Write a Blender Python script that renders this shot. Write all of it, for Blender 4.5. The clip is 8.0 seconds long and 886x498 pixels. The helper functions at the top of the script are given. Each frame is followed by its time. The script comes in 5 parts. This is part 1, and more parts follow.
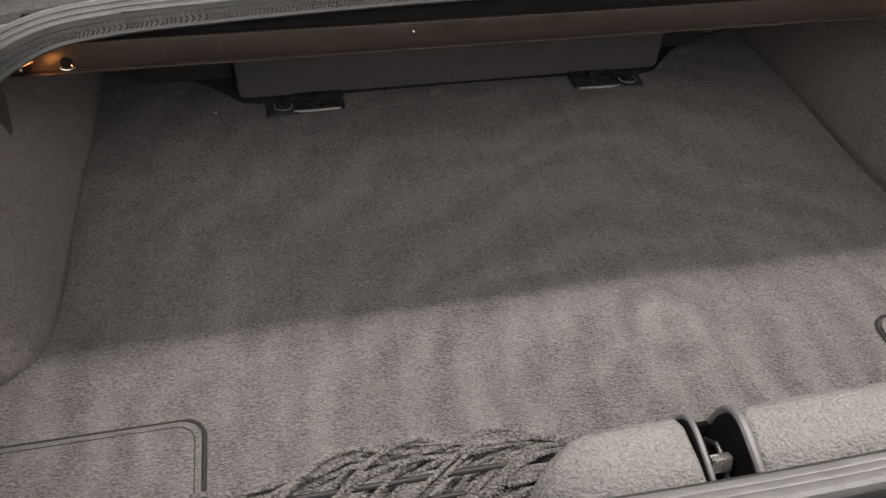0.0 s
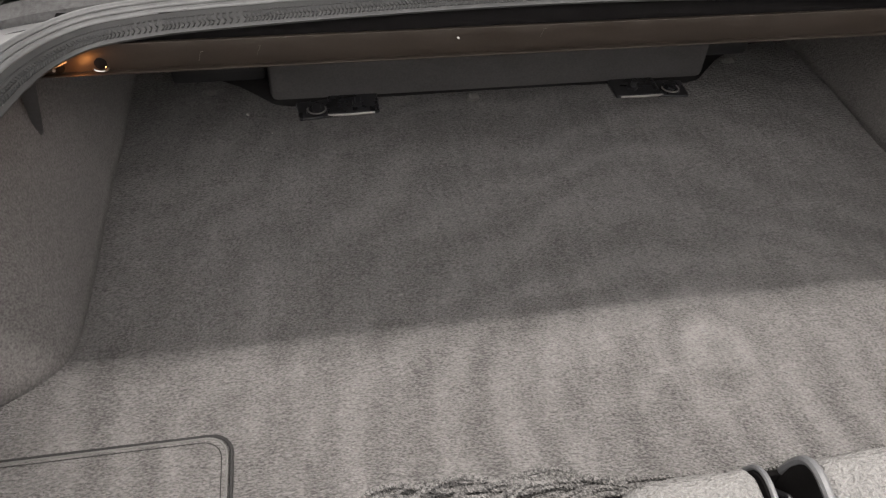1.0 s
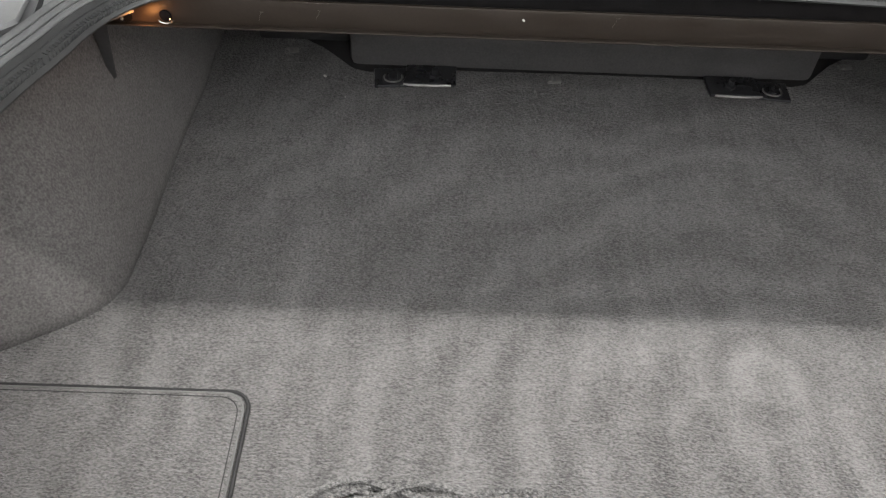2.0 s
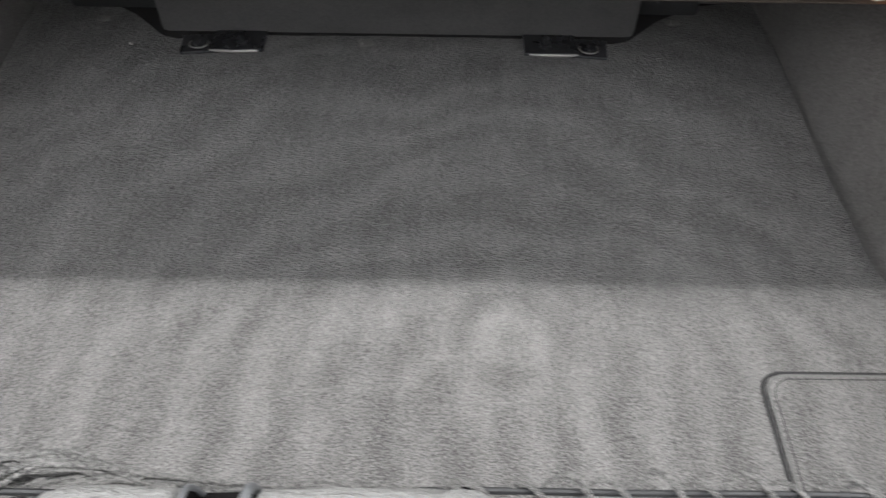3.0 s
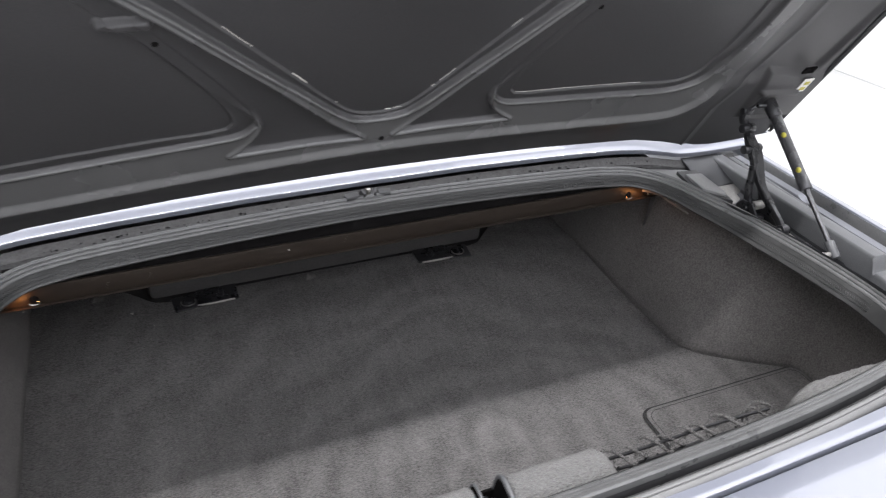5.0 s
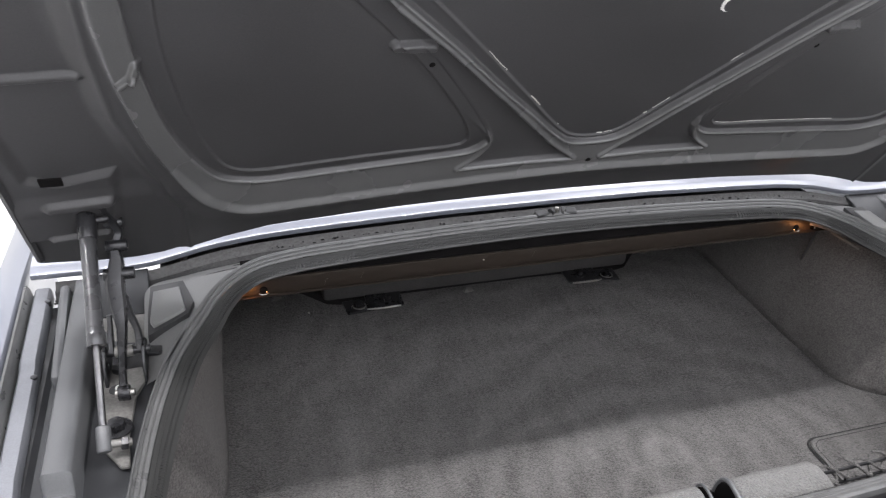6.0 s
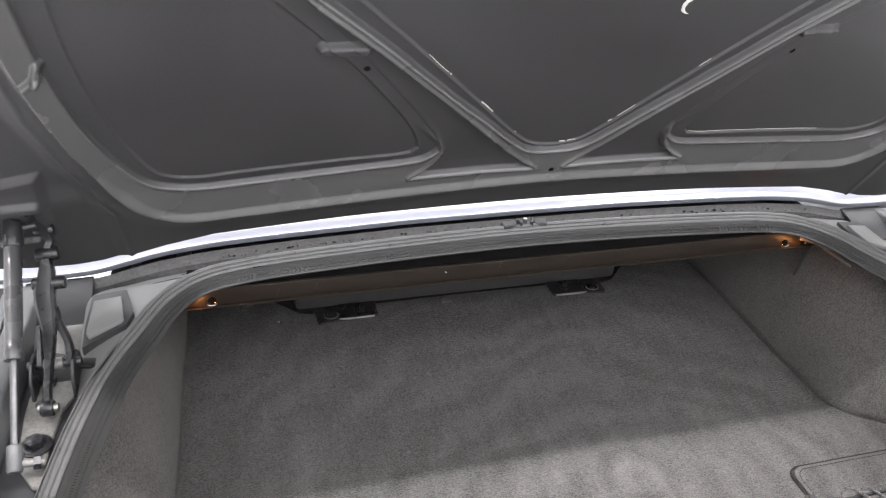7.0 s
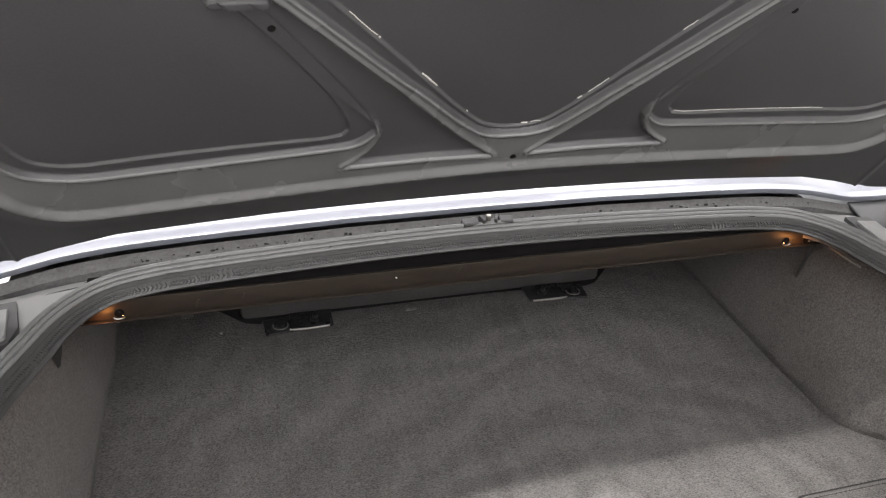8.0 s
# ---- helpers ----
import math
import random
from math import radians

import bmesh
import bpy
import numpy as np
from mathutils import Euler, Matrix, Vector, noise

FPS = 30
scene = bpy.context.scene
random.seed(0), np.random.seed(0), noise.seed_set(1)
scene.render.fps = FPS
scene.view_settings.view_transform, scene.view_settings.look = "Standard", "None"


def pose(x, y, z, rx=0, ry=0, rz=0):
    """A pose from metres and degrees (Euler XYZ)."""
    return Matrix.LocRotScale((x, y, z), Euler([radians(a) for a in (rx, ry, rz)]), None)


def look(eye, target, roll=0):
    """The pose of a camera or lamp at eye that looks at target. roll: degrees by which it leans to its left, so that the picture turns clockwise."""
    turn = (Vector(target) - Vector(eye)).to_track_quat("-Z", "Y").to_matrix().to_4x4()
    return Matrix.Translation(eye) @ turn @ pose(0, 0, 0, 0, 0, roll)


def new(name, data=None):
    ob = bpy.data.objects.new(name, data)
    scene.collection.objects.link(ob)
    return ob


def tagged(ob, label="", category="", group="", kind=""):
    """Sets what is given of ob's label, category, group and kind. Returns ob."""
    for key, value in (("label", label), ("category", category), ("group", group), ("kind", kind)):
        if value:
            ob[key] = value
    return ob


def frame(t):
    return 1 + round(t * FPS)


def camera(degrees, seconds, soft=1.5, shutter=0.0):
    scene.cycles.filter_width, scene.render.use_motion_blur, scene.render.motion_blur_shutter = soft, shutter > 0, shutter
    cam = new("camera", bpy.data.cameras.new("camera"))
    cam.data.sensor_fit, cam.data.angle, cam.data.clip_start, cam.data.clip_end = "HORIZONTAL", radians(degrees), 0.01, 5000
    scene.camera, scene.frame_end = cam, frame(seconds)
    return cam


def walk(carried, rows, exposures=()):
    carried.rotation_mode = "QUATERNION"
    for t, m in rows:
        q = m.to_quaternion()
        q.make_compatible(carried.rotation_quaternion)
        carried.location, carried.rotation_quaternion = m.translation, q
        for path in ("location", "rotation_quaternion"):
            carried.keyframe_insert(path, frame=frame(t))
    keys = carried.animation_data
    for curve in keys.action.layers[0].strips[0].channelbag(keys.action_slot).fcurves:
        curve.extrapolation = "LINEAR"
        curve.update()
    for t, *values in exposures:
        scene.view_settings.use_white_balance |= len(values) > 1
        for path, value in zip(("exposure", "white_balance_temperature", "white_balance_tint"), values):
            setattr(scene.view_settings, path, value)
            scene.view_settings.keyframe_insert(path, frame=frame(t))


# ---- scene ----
cam = camera(62.2, 8.0, soft=1.2, shutter=0.25)
PATH = [
    (0, (-0.286, 0.287, 1.181), (0.063, 1.707, -0.184), 2.8),
    (0.5, (-0.315, 0.311, 1.184), (0.047, 1.729, -0.18), 2.9),
    (1, (-0.3, 0.328, 1.17), (-0.004, 1.756, -0.198), 2.9),
    (1.2, (-0.285, 0.33, 1.162), (-0.055, 1.768, -0.209), 2.9),
    (2.3, (-0.164, 0.372, 1.182), (-0.196, 1.706, -0.308), 1.9),
    (2.5, (-0.098, 0.382, 1.188), (-0.151, 1.687, -0.327), 1.4),
    (3, (0.077, 0.357, 1.15), (0.084, 1.704, -0.328), 1.0),
    (3.5, (0.185, 0.315, 1.211), (0.426, 1.636, -0.271), 1.5),
    (4, (0.105, 0.232, 1.31), (0.574, 1.605, -0.066), 2.0),
    (4.2, (0.038, 0.186, 1.363), (0.566, 1.612, 0.065), 1.1),
    (5.3, (-0.443, 0.013, 1.429), (0.268, 1.589, 0.423), 2.7),
    (5.5, (-0.499, 0.016, 1.433), (0.178, 1.614, 0.438), 2.8),
    (6, (-0.555, 0.027, 1.43), (-0.013, 1.683, 0.447), 2.9),
    (6.5, (-0.506, 0.036, 1.428), (-0.018, 1.71, 0.449), 2.9),
    (7, (-0.436, 0.052, 1.422), (0.041, 1.728, 0.44), 2.7),
    (7.5, (-0.374, 0.102, 1.392), (0.107, 1.777, 0.412), 2.6),
    (8, (-0.331, 0.171, 1.345), (0.153, 1.847, 0.367), 2.4),
]
EXPOSURES = [(0, 0.1, 7000, 16), (0.5, 0.4, 6950, 15), (1.2, 0.4, 6800, 14), (2.5, 0.6, 6350, 9), (3.5, 0.56, 6300, 11), (4.2, 0.05, 6300, 13), (5.5, -0.15, 6250, 14), (6.5, 0.18, 6400, 14), (7.2, 0.42, 6500, 14), (8.0, 0.3, 6700, 13)]
walk(cam, [(t, look(eye, target, roll)) for t, eye, target, roll in PATH], EXPOSURES)

# ---- light: a ceiling tube in a bright white hall, with added fill lamps ----
def lamp(name, kind, at, target, power, size, size_y=None, colour=(1, 1, 1)):
    data = bpy.data.lights.new(name, kind)
    data.energy, data.color = power, colour
    if kind == "AREA":
        data.shape, data.size, data.size_y = "RECTANGLE", size, size_y or size
    else:
        data.shadow_soft_size = size
    ob = new(name, data)
    ob.matrix_world = look(at, target)
    return ob


KEY_Y = 0.388
lamp("ceiling_tube", "AREA", (0.0, KEY_Y, 3.2), (0.0, KEY_Y + 0.001, 0.0), 134, 5.0, 0.02, (1.0, 0.982, 0.957))
# Unseen fill lamps, added to lift the boot, lid, walls and paint reflections.
lamp("fill_rear", "AREA", (0.0, -2.4, 3.2), (0.0, -2.0, 0.0), 120, 5.0, 1.6, (0.97, 0.98, 1.0))
lamp("fill_near", "AREA", (0.0, -1.0, 3.2), (0.0, -0.95, 0.0), 44, 5.0, 1.2, (0.97, 0.98, 1.0))
lamp("fill_left", "AREA", (-3.2, 1.2, 3.2), (-3.0, 1.2, 0.0), 44, 1.6, 4.0, (0.97, 0.98, 1.0))
lamp("fill_right", "AREA", (3.2, 1.2, 3.2), (3.0, 1.2, 0.0), 86, 1.6, 4.0, (0.97, 0.98, 1.0))
lamp("fill_front", "AREA", (0.0, 3.4, 3.2), (0.0, 3.6, 0.0), 130, 5.0, 1.2, (0.97, 0.98, 1.0))
world = bpy.data.worlds.new("world")
scene.world = world
world.use_nodes = True
world.node_tree.nodes["Background"].inputs["Color"].default_value = (0.9, 0.95, 1.0, 1)
world.node_tree.nodes["Background"].inputs["Strength"].default_value = 0.05


# ---- materials ----
def material(name, colour, rough=0.5, metal=0.0, scale=30.0, vary=0.15, fine=300.0, bump=0.1, depth=0.001, coat=0.0, rough_vary=0.1, sheen=0.0, stretch=(1, 1, 1)):
    m = bpy.data.materials.new(name)
    m.use_nodes = True
    n, l = m.node_tree.nodes, m.node_tree.links
    bsdf = n["Principled BSDF"]
    where = n.new("ShaderNodeTexCoord")
    place = n.new("ShaderNodeMapping")
    place.inputs["Scale"].default_value = stretch
    l.new(where.outputs["Object"], place.inputs["Vector"])
    big, small = n.new("ShaderNodeTexNoise"), n.new("ShaderNodeTexNoise")
    big.inputs["Scale"].default_value, big.inputs["Detail"].default_value = scale, 5
    small.inputs["Scale"].default_value, small.inputs["Detail"].default_value = fine, 3
    for t in (big, small):
        l.new(place.outputs["Vector"], t.inputs["Vector"])
    both = n.new("ShaderNodeMath")
    both.operation = "ADD"
    l.new(big.outputs["Fac"], both.inputs[0])
    l.new(small.outputs["Fac"], both.inputs[1])
    tone = n.new("ShaderNodeMapRange")
    tone.inputs["From Min"].default_value, tone.inputs["From Max"].default_value = 0.6, 1.4
    tone.inputs["To Min"].default_value, tone.inputs["To Max"].default_value = 1 - vary, 1 + vary
    l.new(both.outputs[0], tone.inputs["Value"])
    mix = n.new("ShaderNodeVectorMath")
    mix.operation = "SCALE"
    mix.inputs[0].default_value = colour
    l.new(tone.outputs["Result"], mix.inputs["Scale"])
    l.new(mix.outputs["Vector"], bsdf.inputs["Base Color"])
    r = n.new("ShaderNodeMapRange")
    r.inputs["To Min"].default_value, r.inputs["To Max"].default_value = max(0.02, rough - rough_vary), min(1, rough + rough_vary)
    r.inputs["From Min"].default_value, r.inputs["From Max"].default_value = 0.3, 0.7
    l.new(big.outputs["Fac"], r.inputs["Value"])
    l.new(r.outputs["Result"], bsdf.inputs["Roughness"])
    bsdf.inputs["Metallic"].default_value = metal
    bsdf.inputs["Coat Weight"].default_value = coat
    bsdf.inputs["Coat Roughness"].default_value = 0.06
    bsdf.inputs["Sheen Weight"].default_value = sheen
    if bump:
        b = n.new("ShaderNodeBump")
        b.inputs["Strength"].default_value, b.inputs["Distance"].default_value = bump, depth
        l.new(small.outputs["Fac"], b.inputs["Height"])
        l.new(b.outputs["Normal"], bsdf.inputs["Normal"])
    return m


def carpet_material(name, low, high, streaks, fine=620.0, bump=0.55, depth=0.004, lie=1.0):
    """Cut-pile carpet: brushed streaks and swirls in the pile over a fine fuzzy grain, with tuft shade in its colour.
    """
    m = bpy.data.materials.new(name)
    m.use_nodes = True
    n, l = m.node_tree.nodes, m.node_tree.links
    bsdf = n["Principled BSDF"]
    bsdf.inputs["Roughness"].default_value = 1.0
    bsdf.inputs["Specular IOR Level"].default_value = 0.08
    bsdf.inputs["Sheen Weight"].default_value = 0.25
    bsdf.inputs["Sheen Roughness"].default_value = 0.6
    bsdf.inputs["Sheen Tint"].default_value = (0.6, 0.58, 0.56, 1)
    where = n.new("ShaderNodeTexCoord")

    def noise_at(scale, detail, stretch=(1, 1, 1), turn=0.0, warp=0.0):
        place = n.new("ShaderNodeMapping")
        place.inputs["Scale"].default_value = stretch
        place.inputs["Rotation"].default_value = (0, 0, turn)
        l.new(where.outputs["Object"], place.inputs["Vector"])
        t = n.new("ShaderNodeTexNoise")
        t.inputs["Scale"].default_value, t.inputs["Detail"].default_value, t.inputs["Distortion"].default_value = scale, detail, warp
        l.new(place.outputs["Vector"], t.inputs["Vector"])
        return t.outputs["Fac"]

    def add(a, b, k):
        x = n.new("ShaderNodeMath")
        x.operation = "MULTIPLY_ADD"
        l.new(b, x.inputs[0])
        x.inputs[1].default_value = k
        if a is None:
            x.inputs[2].default_value = 0.0
        else:
            l.new(a, x.inputs[2])
        return x.outputs[0]

    def wave_at(kind, scale, warp, shift=(0, 0, 0), turn=0.0):
        place = n.new("ShaderNodeMapping")
        place.inputs["Location"].default_value = shift
        place.inputs["Rotation"].default_value = (0, 0, turn)
        l.new(where.outputs["Object"], place.inputs["Vector"])
        t = n.new("ShaderNodeTexWave")
        t.wave_type = kind
        if kind == "RINGS":
            t.rings_direction = "Z"
        t.inputs["Scale"].default_value, t.inputs["Distortion"].default_value = scale, warp
        t.inputs["Detail"].default_value, t.inputs["Detail Scale"].default_value = 3, 1.6
        l.new(place.outputs["Vector"], t.inputs["Vector"])
        return t.outputs["Fac"]

    def near_swirl(centre, reach):
        gap = n.new("ShaderNodeVectorMath")
        gap.operation = "DISTANCE"
        l.new(where.outputs["Object"], gap.inputs[0])
        gap.inputs[1].default_value = centre
        fall = n.new("ShaderNodeMapRange")
        fall.inputs["From Min"].default_value, fall.inputs["From Max"].default_value = 0.3 * reach, reach
        fall.inputs["To Min"].default_value, fall.inputs["To Max"].default_value = 1.0, 0.0
        l.new(gap.outputs["Value"], fall.inputs["Value"])
        return fall.outputs["Result"]

    # Darkens the base colour at fine pits, as shade between tufts.
    def tuft_shade(a):
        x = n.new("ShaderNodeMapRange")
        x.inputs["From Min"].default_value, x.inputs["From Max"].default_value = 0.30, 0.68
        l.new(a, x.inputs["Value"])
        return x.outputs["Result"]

    def times(a, b):
        x = n.new("ShaderNodeMath")
        x.operation = "MULTIPLY"
        l.new(a, x.inputs[0])
        l.new(b, x.inputs[1])
        return x.outputs[0]

    # brushed lanes, a fan of arcs and one small swirl; then patches, tufts, single fibres and painted pit shade
    patch = noise_at(3.2, 2, warp=0.5)
    apart = n.new("ShaderNodeSeparateXYZ")
    l.new(where.outputs["Object"], apart.inputs[0])
    lanes = n.new("ShaderNodeMapRange")
    lanes.inputs["From Min"].default_value, lanes.inputs["From Max"].default_value = 0.80, 1.02
    lanes.inputs["To Min"].default_value, lanes.inputs["To Max"].default_value = 1.0, 0.12
    l.new(apart.outputs["Y"], lanes.inputs["Value"])
    total = add(None, times(times(wave_at("BANDS", 5.2, 5.0, turn=0.12), lanes.outputs["Result"]), noise_at(3.0, 2, (1, 0.6, 1))), 0.85 * streaks)
    total = add(total, times(wave_at("RINGS", 3.4, 9.0, (-0.12, -0.68, 0)), patch), 0.7 * streaks)
    total = add(total, times(wave_at("RINGS", 6.0, 2.5, (-0.155, -0.84, 0)), near_swirl((0.155, 0.84, 0.47), 0.13)), 0.5 * streaks)
    total = add(total, noise_at(1.0, 4, (30, 4.0, 30), 0.14, 1.0), 0.65 * streaks)
    total = add(total, noise_at(1.0, 4, (60, 9.0, 60), -0.5, 1.5), 0.5 * streaks)
    total = add(total, noise_at(5.0, 6, warp=0.7), 0.5 * streaks)
    total = add(total, noise_at(75.0, 5, (1, 1.2, 1)), 0.9)
    total = add(total, tuft_shade(noise_at(fine, 2, (1 / lie, 1.3 * lie, 1))), 1.45)
    total = add(total, noise_at(190.0, 3, (1 / lie, 1.5 * lie, 1)), 1.15)
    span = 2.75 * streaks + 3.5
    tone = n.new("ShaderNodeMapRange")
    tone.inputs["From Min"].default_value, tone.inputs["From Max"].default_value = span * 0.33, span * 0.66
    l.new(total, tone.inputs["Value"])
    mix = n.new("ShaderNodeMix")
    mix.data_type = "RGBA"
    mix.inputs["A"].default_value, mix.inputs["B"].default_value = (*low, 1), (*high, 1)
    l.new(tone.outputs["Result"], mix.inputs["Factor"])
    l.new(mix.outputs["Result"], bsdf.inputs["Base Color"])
    b = n.new("ShaderNodeBump")
    b.inputs["Strength"].default_value, b.inputs["Distance"].default_value = bump, depth
    l.new(add(noise_at(fine, 3, (1 / lie, 1.3 * lie, 1)), noise_at(190.0, 3, (1 / lie, 1.5 * lie, 1)), 1.0), b.inputs["Height"])
    l.new(b.outputs["Normal"], bsdf.inputs["Normal"])
    return m


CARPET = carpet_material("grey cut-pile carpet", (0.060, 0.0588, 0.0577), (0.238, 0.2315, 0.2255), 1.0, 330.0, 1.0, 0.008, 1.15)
PAD_CARPET = carpet_material("pale grey fleecy carpet", (0.142, 0.142, 0.138), (0.20, 0.199, 0.193), 0.1, 400.0, 0.9, 0.008)
LINER = carpet_material("charcoal liner carpet", (0.080, 0.0755, 0.073), (0.165, 0.156, 0.151), 0.45, 340.0, 0.5, 0.004)
BINDING = material("woven carpet binding", (0.13, 0.128, 0.124), 0.9, 0, 60, 0.2, 900, 0.5, 0.002)
SEAM = material("dark seam", (0.022, 0.0215, 0.0215), 0.9, 0, 60, 0.2, 700, 0.3)
GUTTER = material("dull gutter rubber", (0.036, 0.036, 0.036), 0.6, 0, 70, 0.5, 240, 0.5, 0.002)
# Unreflecting black stands in for the shade inside gaps, holes and slots.
SHADE_BLACK = material("black for shade in gaps and holes", (0.008, 0.0075, 0.0075), 0.9, 0, 60, 0.3, 500, 0.2)
SHADE_BLACK.node_tree.nodes["Principled BSDF"].inputs["Specular IOR Level"].default_value = 0.0
GUTTER.node_tree.nodes["Principled BSDF"].inputs["Specular IOR Level"].default_value = 0.2
RUBBER = material("worn grey seal rubber", (0.10, 0.101, 0.10), 0.32, 0, 40, 0.22, 420, 0.14, 0.0006, rough_vary=0.06)
BLACK = material("dull black paint", (0.028, 0.028, 0.029), 0.6, 0, 25, 0.3, 300, 0.08)
BULKHEAD = material("black bulkhead panel", (0.078, 0.0745, 0.0745), 0.65, 0, 22, 0.3, 350, 0.2)
PLASTIC = material("dark grey moulded plastic", (0.082, 0.084, 0.087), 0.42, 0, 14, 0.25, 800, 0.15, 0.0008)
# Darkened copy of the moulded plastic, for shade on tray floor, groove and bay.
TRAY_SHADED = material("textured tray plastic darkened for shade", (0.022, 0.023, 0.025), 0.5, 0, 20, 0.35, 700, 0.2, 0.0008)
PANEL_GREY = material("grey corner trim plastic", (0.14, 0.14, 0.138), 0.45, 0, 12, 0.2, 800, 0.15, 0.0008)
HINGE_BASE = material("dull hinge plate steel", (0.17, 0.165, 0.155), 0.45, 0.25, 35, 0.45, 250, 0.15)
GREY = material("grey primer metal", (0.17, 0.165, 0.155), 0.45, 0.3, 18, 0.3, 300, 0.08)
# Two tones of one lid: light on the frame, shade in recesses and margin.
LID_LIT = material("charcoal lid frame, lit tone", (0.078, 0.078, 0.077), 0.27, 0, 6, 0.12, 700, 0.08, 0.0006, rough_vary=0.03)
LID_SHADED = material("charcoal lid recess panel, shaded tone", (0.036, 0.0352, 0.036), 0.48, 0, 4, 0.22, 500, 0.12, 0.0008)
PAINT = material("silver lilac car paint", (0.17, 0.18, 0.213), 0.34, 0.08, 3, 0.05, 1400, 0.02, 0.0002, coat=0.9, rough_vary=0.05)
PAINT_IN = material("unpolished silver inner paint", (0.16, 0.165, 0.18), 0.42, 0.3, 8, 0.2, 600, 0.05, 0.0003)
STEEL = material("black hinge steel", (0.024, 0.024, 0.026), 0.3, 0.25, 40, 0.35, 250, 0.1, 0.0005)
BRIGHT = material("bright zinc steel", (0.33, 0.32, 0.30), 0.38, 1.0, 60, 0.25, 400, 0.1, 0.0004)
TUBE = material("satin black strut tube", (0.06, 0.06, 0.063), 0.28, 0.3, 30, 0.15, 400, 0.02, 0.0003, coat=0.3)
ROD = material("polished strut rod", (0.13, 0.13, 0.135), 0.35, 1.0, 30, 0.1, 300, 0.02)
CORD = material("grey flecked braided net cord", (0.112, 0.109, 0.105), 0.8, 0, 380, 1.0, 1400, 0.8, 0.002)
NET_CORD = material("dark braided mesh cord", (0.022, 0.0215, 0.021), 0.75, 0, 520, 0.9, 1400, 0.6, 0.0015)
BAND = material("black elastic band", (0.022, 0.022, 0.023), 0.5, 0, 70, 0.3, 800, 0.3, 0.0006)
for dark in (BAND, NET_CORD):
    dark.node_tree.nodes["Principled BSDF"].inputs["Specular IOR Level"].default_value = 0.25
# flecks of tone stand for mixed yarns and for the cord's highlights and shade
for node in CORD.node_tree.nodes:
    if node.type == "MAP_RANGE" and node.inputs["To Max"].default_value > 1.5:
        node.inputs["From Min"].default_value, node.inputs["From Max"].default_value = 0.82, 1.18
        node.inputs["To Min"].default_value, node.inputs["To Max"].default_value = 0.22, 2.1
BRONZE = material("brown lacquered metal", (0.024, 0.018, 0.0135), 0.42, 0.2, 20, 0.2, 300, 0.05)
ZINC = material("polished zinc", (0.72, 0.71, 0.69), 0.3, 0.9, 60, 0.1, 400, 0.05, 0.0003)
WHITE = material("white clip plastic", (0.7, 0.69, 0.66), 0.5, 0, 60, 0.1, 300, 0.05)
WATER = material("dark wet bead", (0.012, 0.012, 0.012), 0.06, 0, 30, 0.1, 300, 0.0)
PALE = material("pale cured sealant", (0.48, 0.465, 0.43), 0.7, 0, 80, 0.2, 300, 0.2)
YELLOW = material("faded yellow paint", (0.42, 0.38, 0.05), 0.6, 0, 60, 0.3, 300, 0.1)
TILE = material("pale floor tile", (0.66, 0.655, 0.64), 0.35, 0, 2.0, 0.06, 60, 0.03)
GROUT = material("pale grout", (0.45, 0.45, 0.44), 0.9, 0, 20, 0.15, 300, 0.1)
WALL = material("white wall paint", (0.78, 0.78, 0.77), 0.8, 0, 2, 0.03, 200, 0.05)
GLOW = bpy.data.materials.new("warm bulb")
GLOW.use_nodes = True
GLOW.node_tree.nodes["Principled BSDF"].inputs["Emission Color"].default_value = (1.0, 0.42, 0.12, 1)
GLOW.node_tree.nodes["Principled BSDF"].inputs["Emission Strength"].default_value = 8


STAMPED = material("seal flange rubber", (0.025, 0.0253, 0.0245), 0.4, 0, 60, 0.2, 500, 0.15, 0.0006, rough_vary=0.04)


# ---- mesh helpers ----
def raw(name, verts, faces, mat, parent=None, label="", smooth=40, weld=0.0):
    me = bpy.data.meshes.new(name)
    me.from_pydata([tuple(v) for v in verts], [], faces)
    bm = bmesh.new()
    bm.from_mesh(me)
    if weld:
        bmesh.ops.remove_doubles(bm, verts=bm.verts, dist=weld)
    bmesh.ops.recalc_face_normals(bm, faces=bm.faces)
    bm.to_mesh(me)
    bm.free()
    if smooth:
        me.polygons.foreach_set("use_smooth", [True] * len(me.polygons))
        me.set_sharp_from_angle(angle=radians(smooth))
    me.materials.append(mat)
    ob = new(name, me)
    if parent:
        ob.parent = parent
    if label:
        tagged(ob, label)
    return ob


def part(name, bm, mat, parent=None, label="", smooth=40):
    me = bpy.data.meshes.new(name)
    bmesh.ops.recalc_face_normals(bm, faces=bm.faces)
    bm.to_mesh(me)
    bm.free()
    if smooth:
        me.polygons.foreach_set("use_smooth", [True] * len(me.polygons))
        me.set_sharp_from_angle(angle=radians(smooth))
    me.materials.append(mat)
    ob = new(name, me)
    if parent:
        ob.parent = parent
    if label:
        tagged(ob, label)
    return ob


def empty(name, label, category, group="", kind=""):
    ob = new(name)
    ob.empty_display_size = 0.05
    return tagged(ob, label, category, group, kind)


def box_into(bm, centre, size, turn=(0, 0, 0), bevel=0.0):
    made = bmesh.ops.create_cube(bm, size=1.0)["verts"]
    m = pose(*centre, *turn) @ Matrix.Diagonal((*size, 1))
    bmesh.ops.transform(bm, matrix=m, verts=made)
    if bevel:
        edges = {e for v in made for e in v.link_edges}
        bmesh.ops.bevel(bm, geom=list(edges), offset=bevel, segments=2, affect="EDGES", profile=0.5)


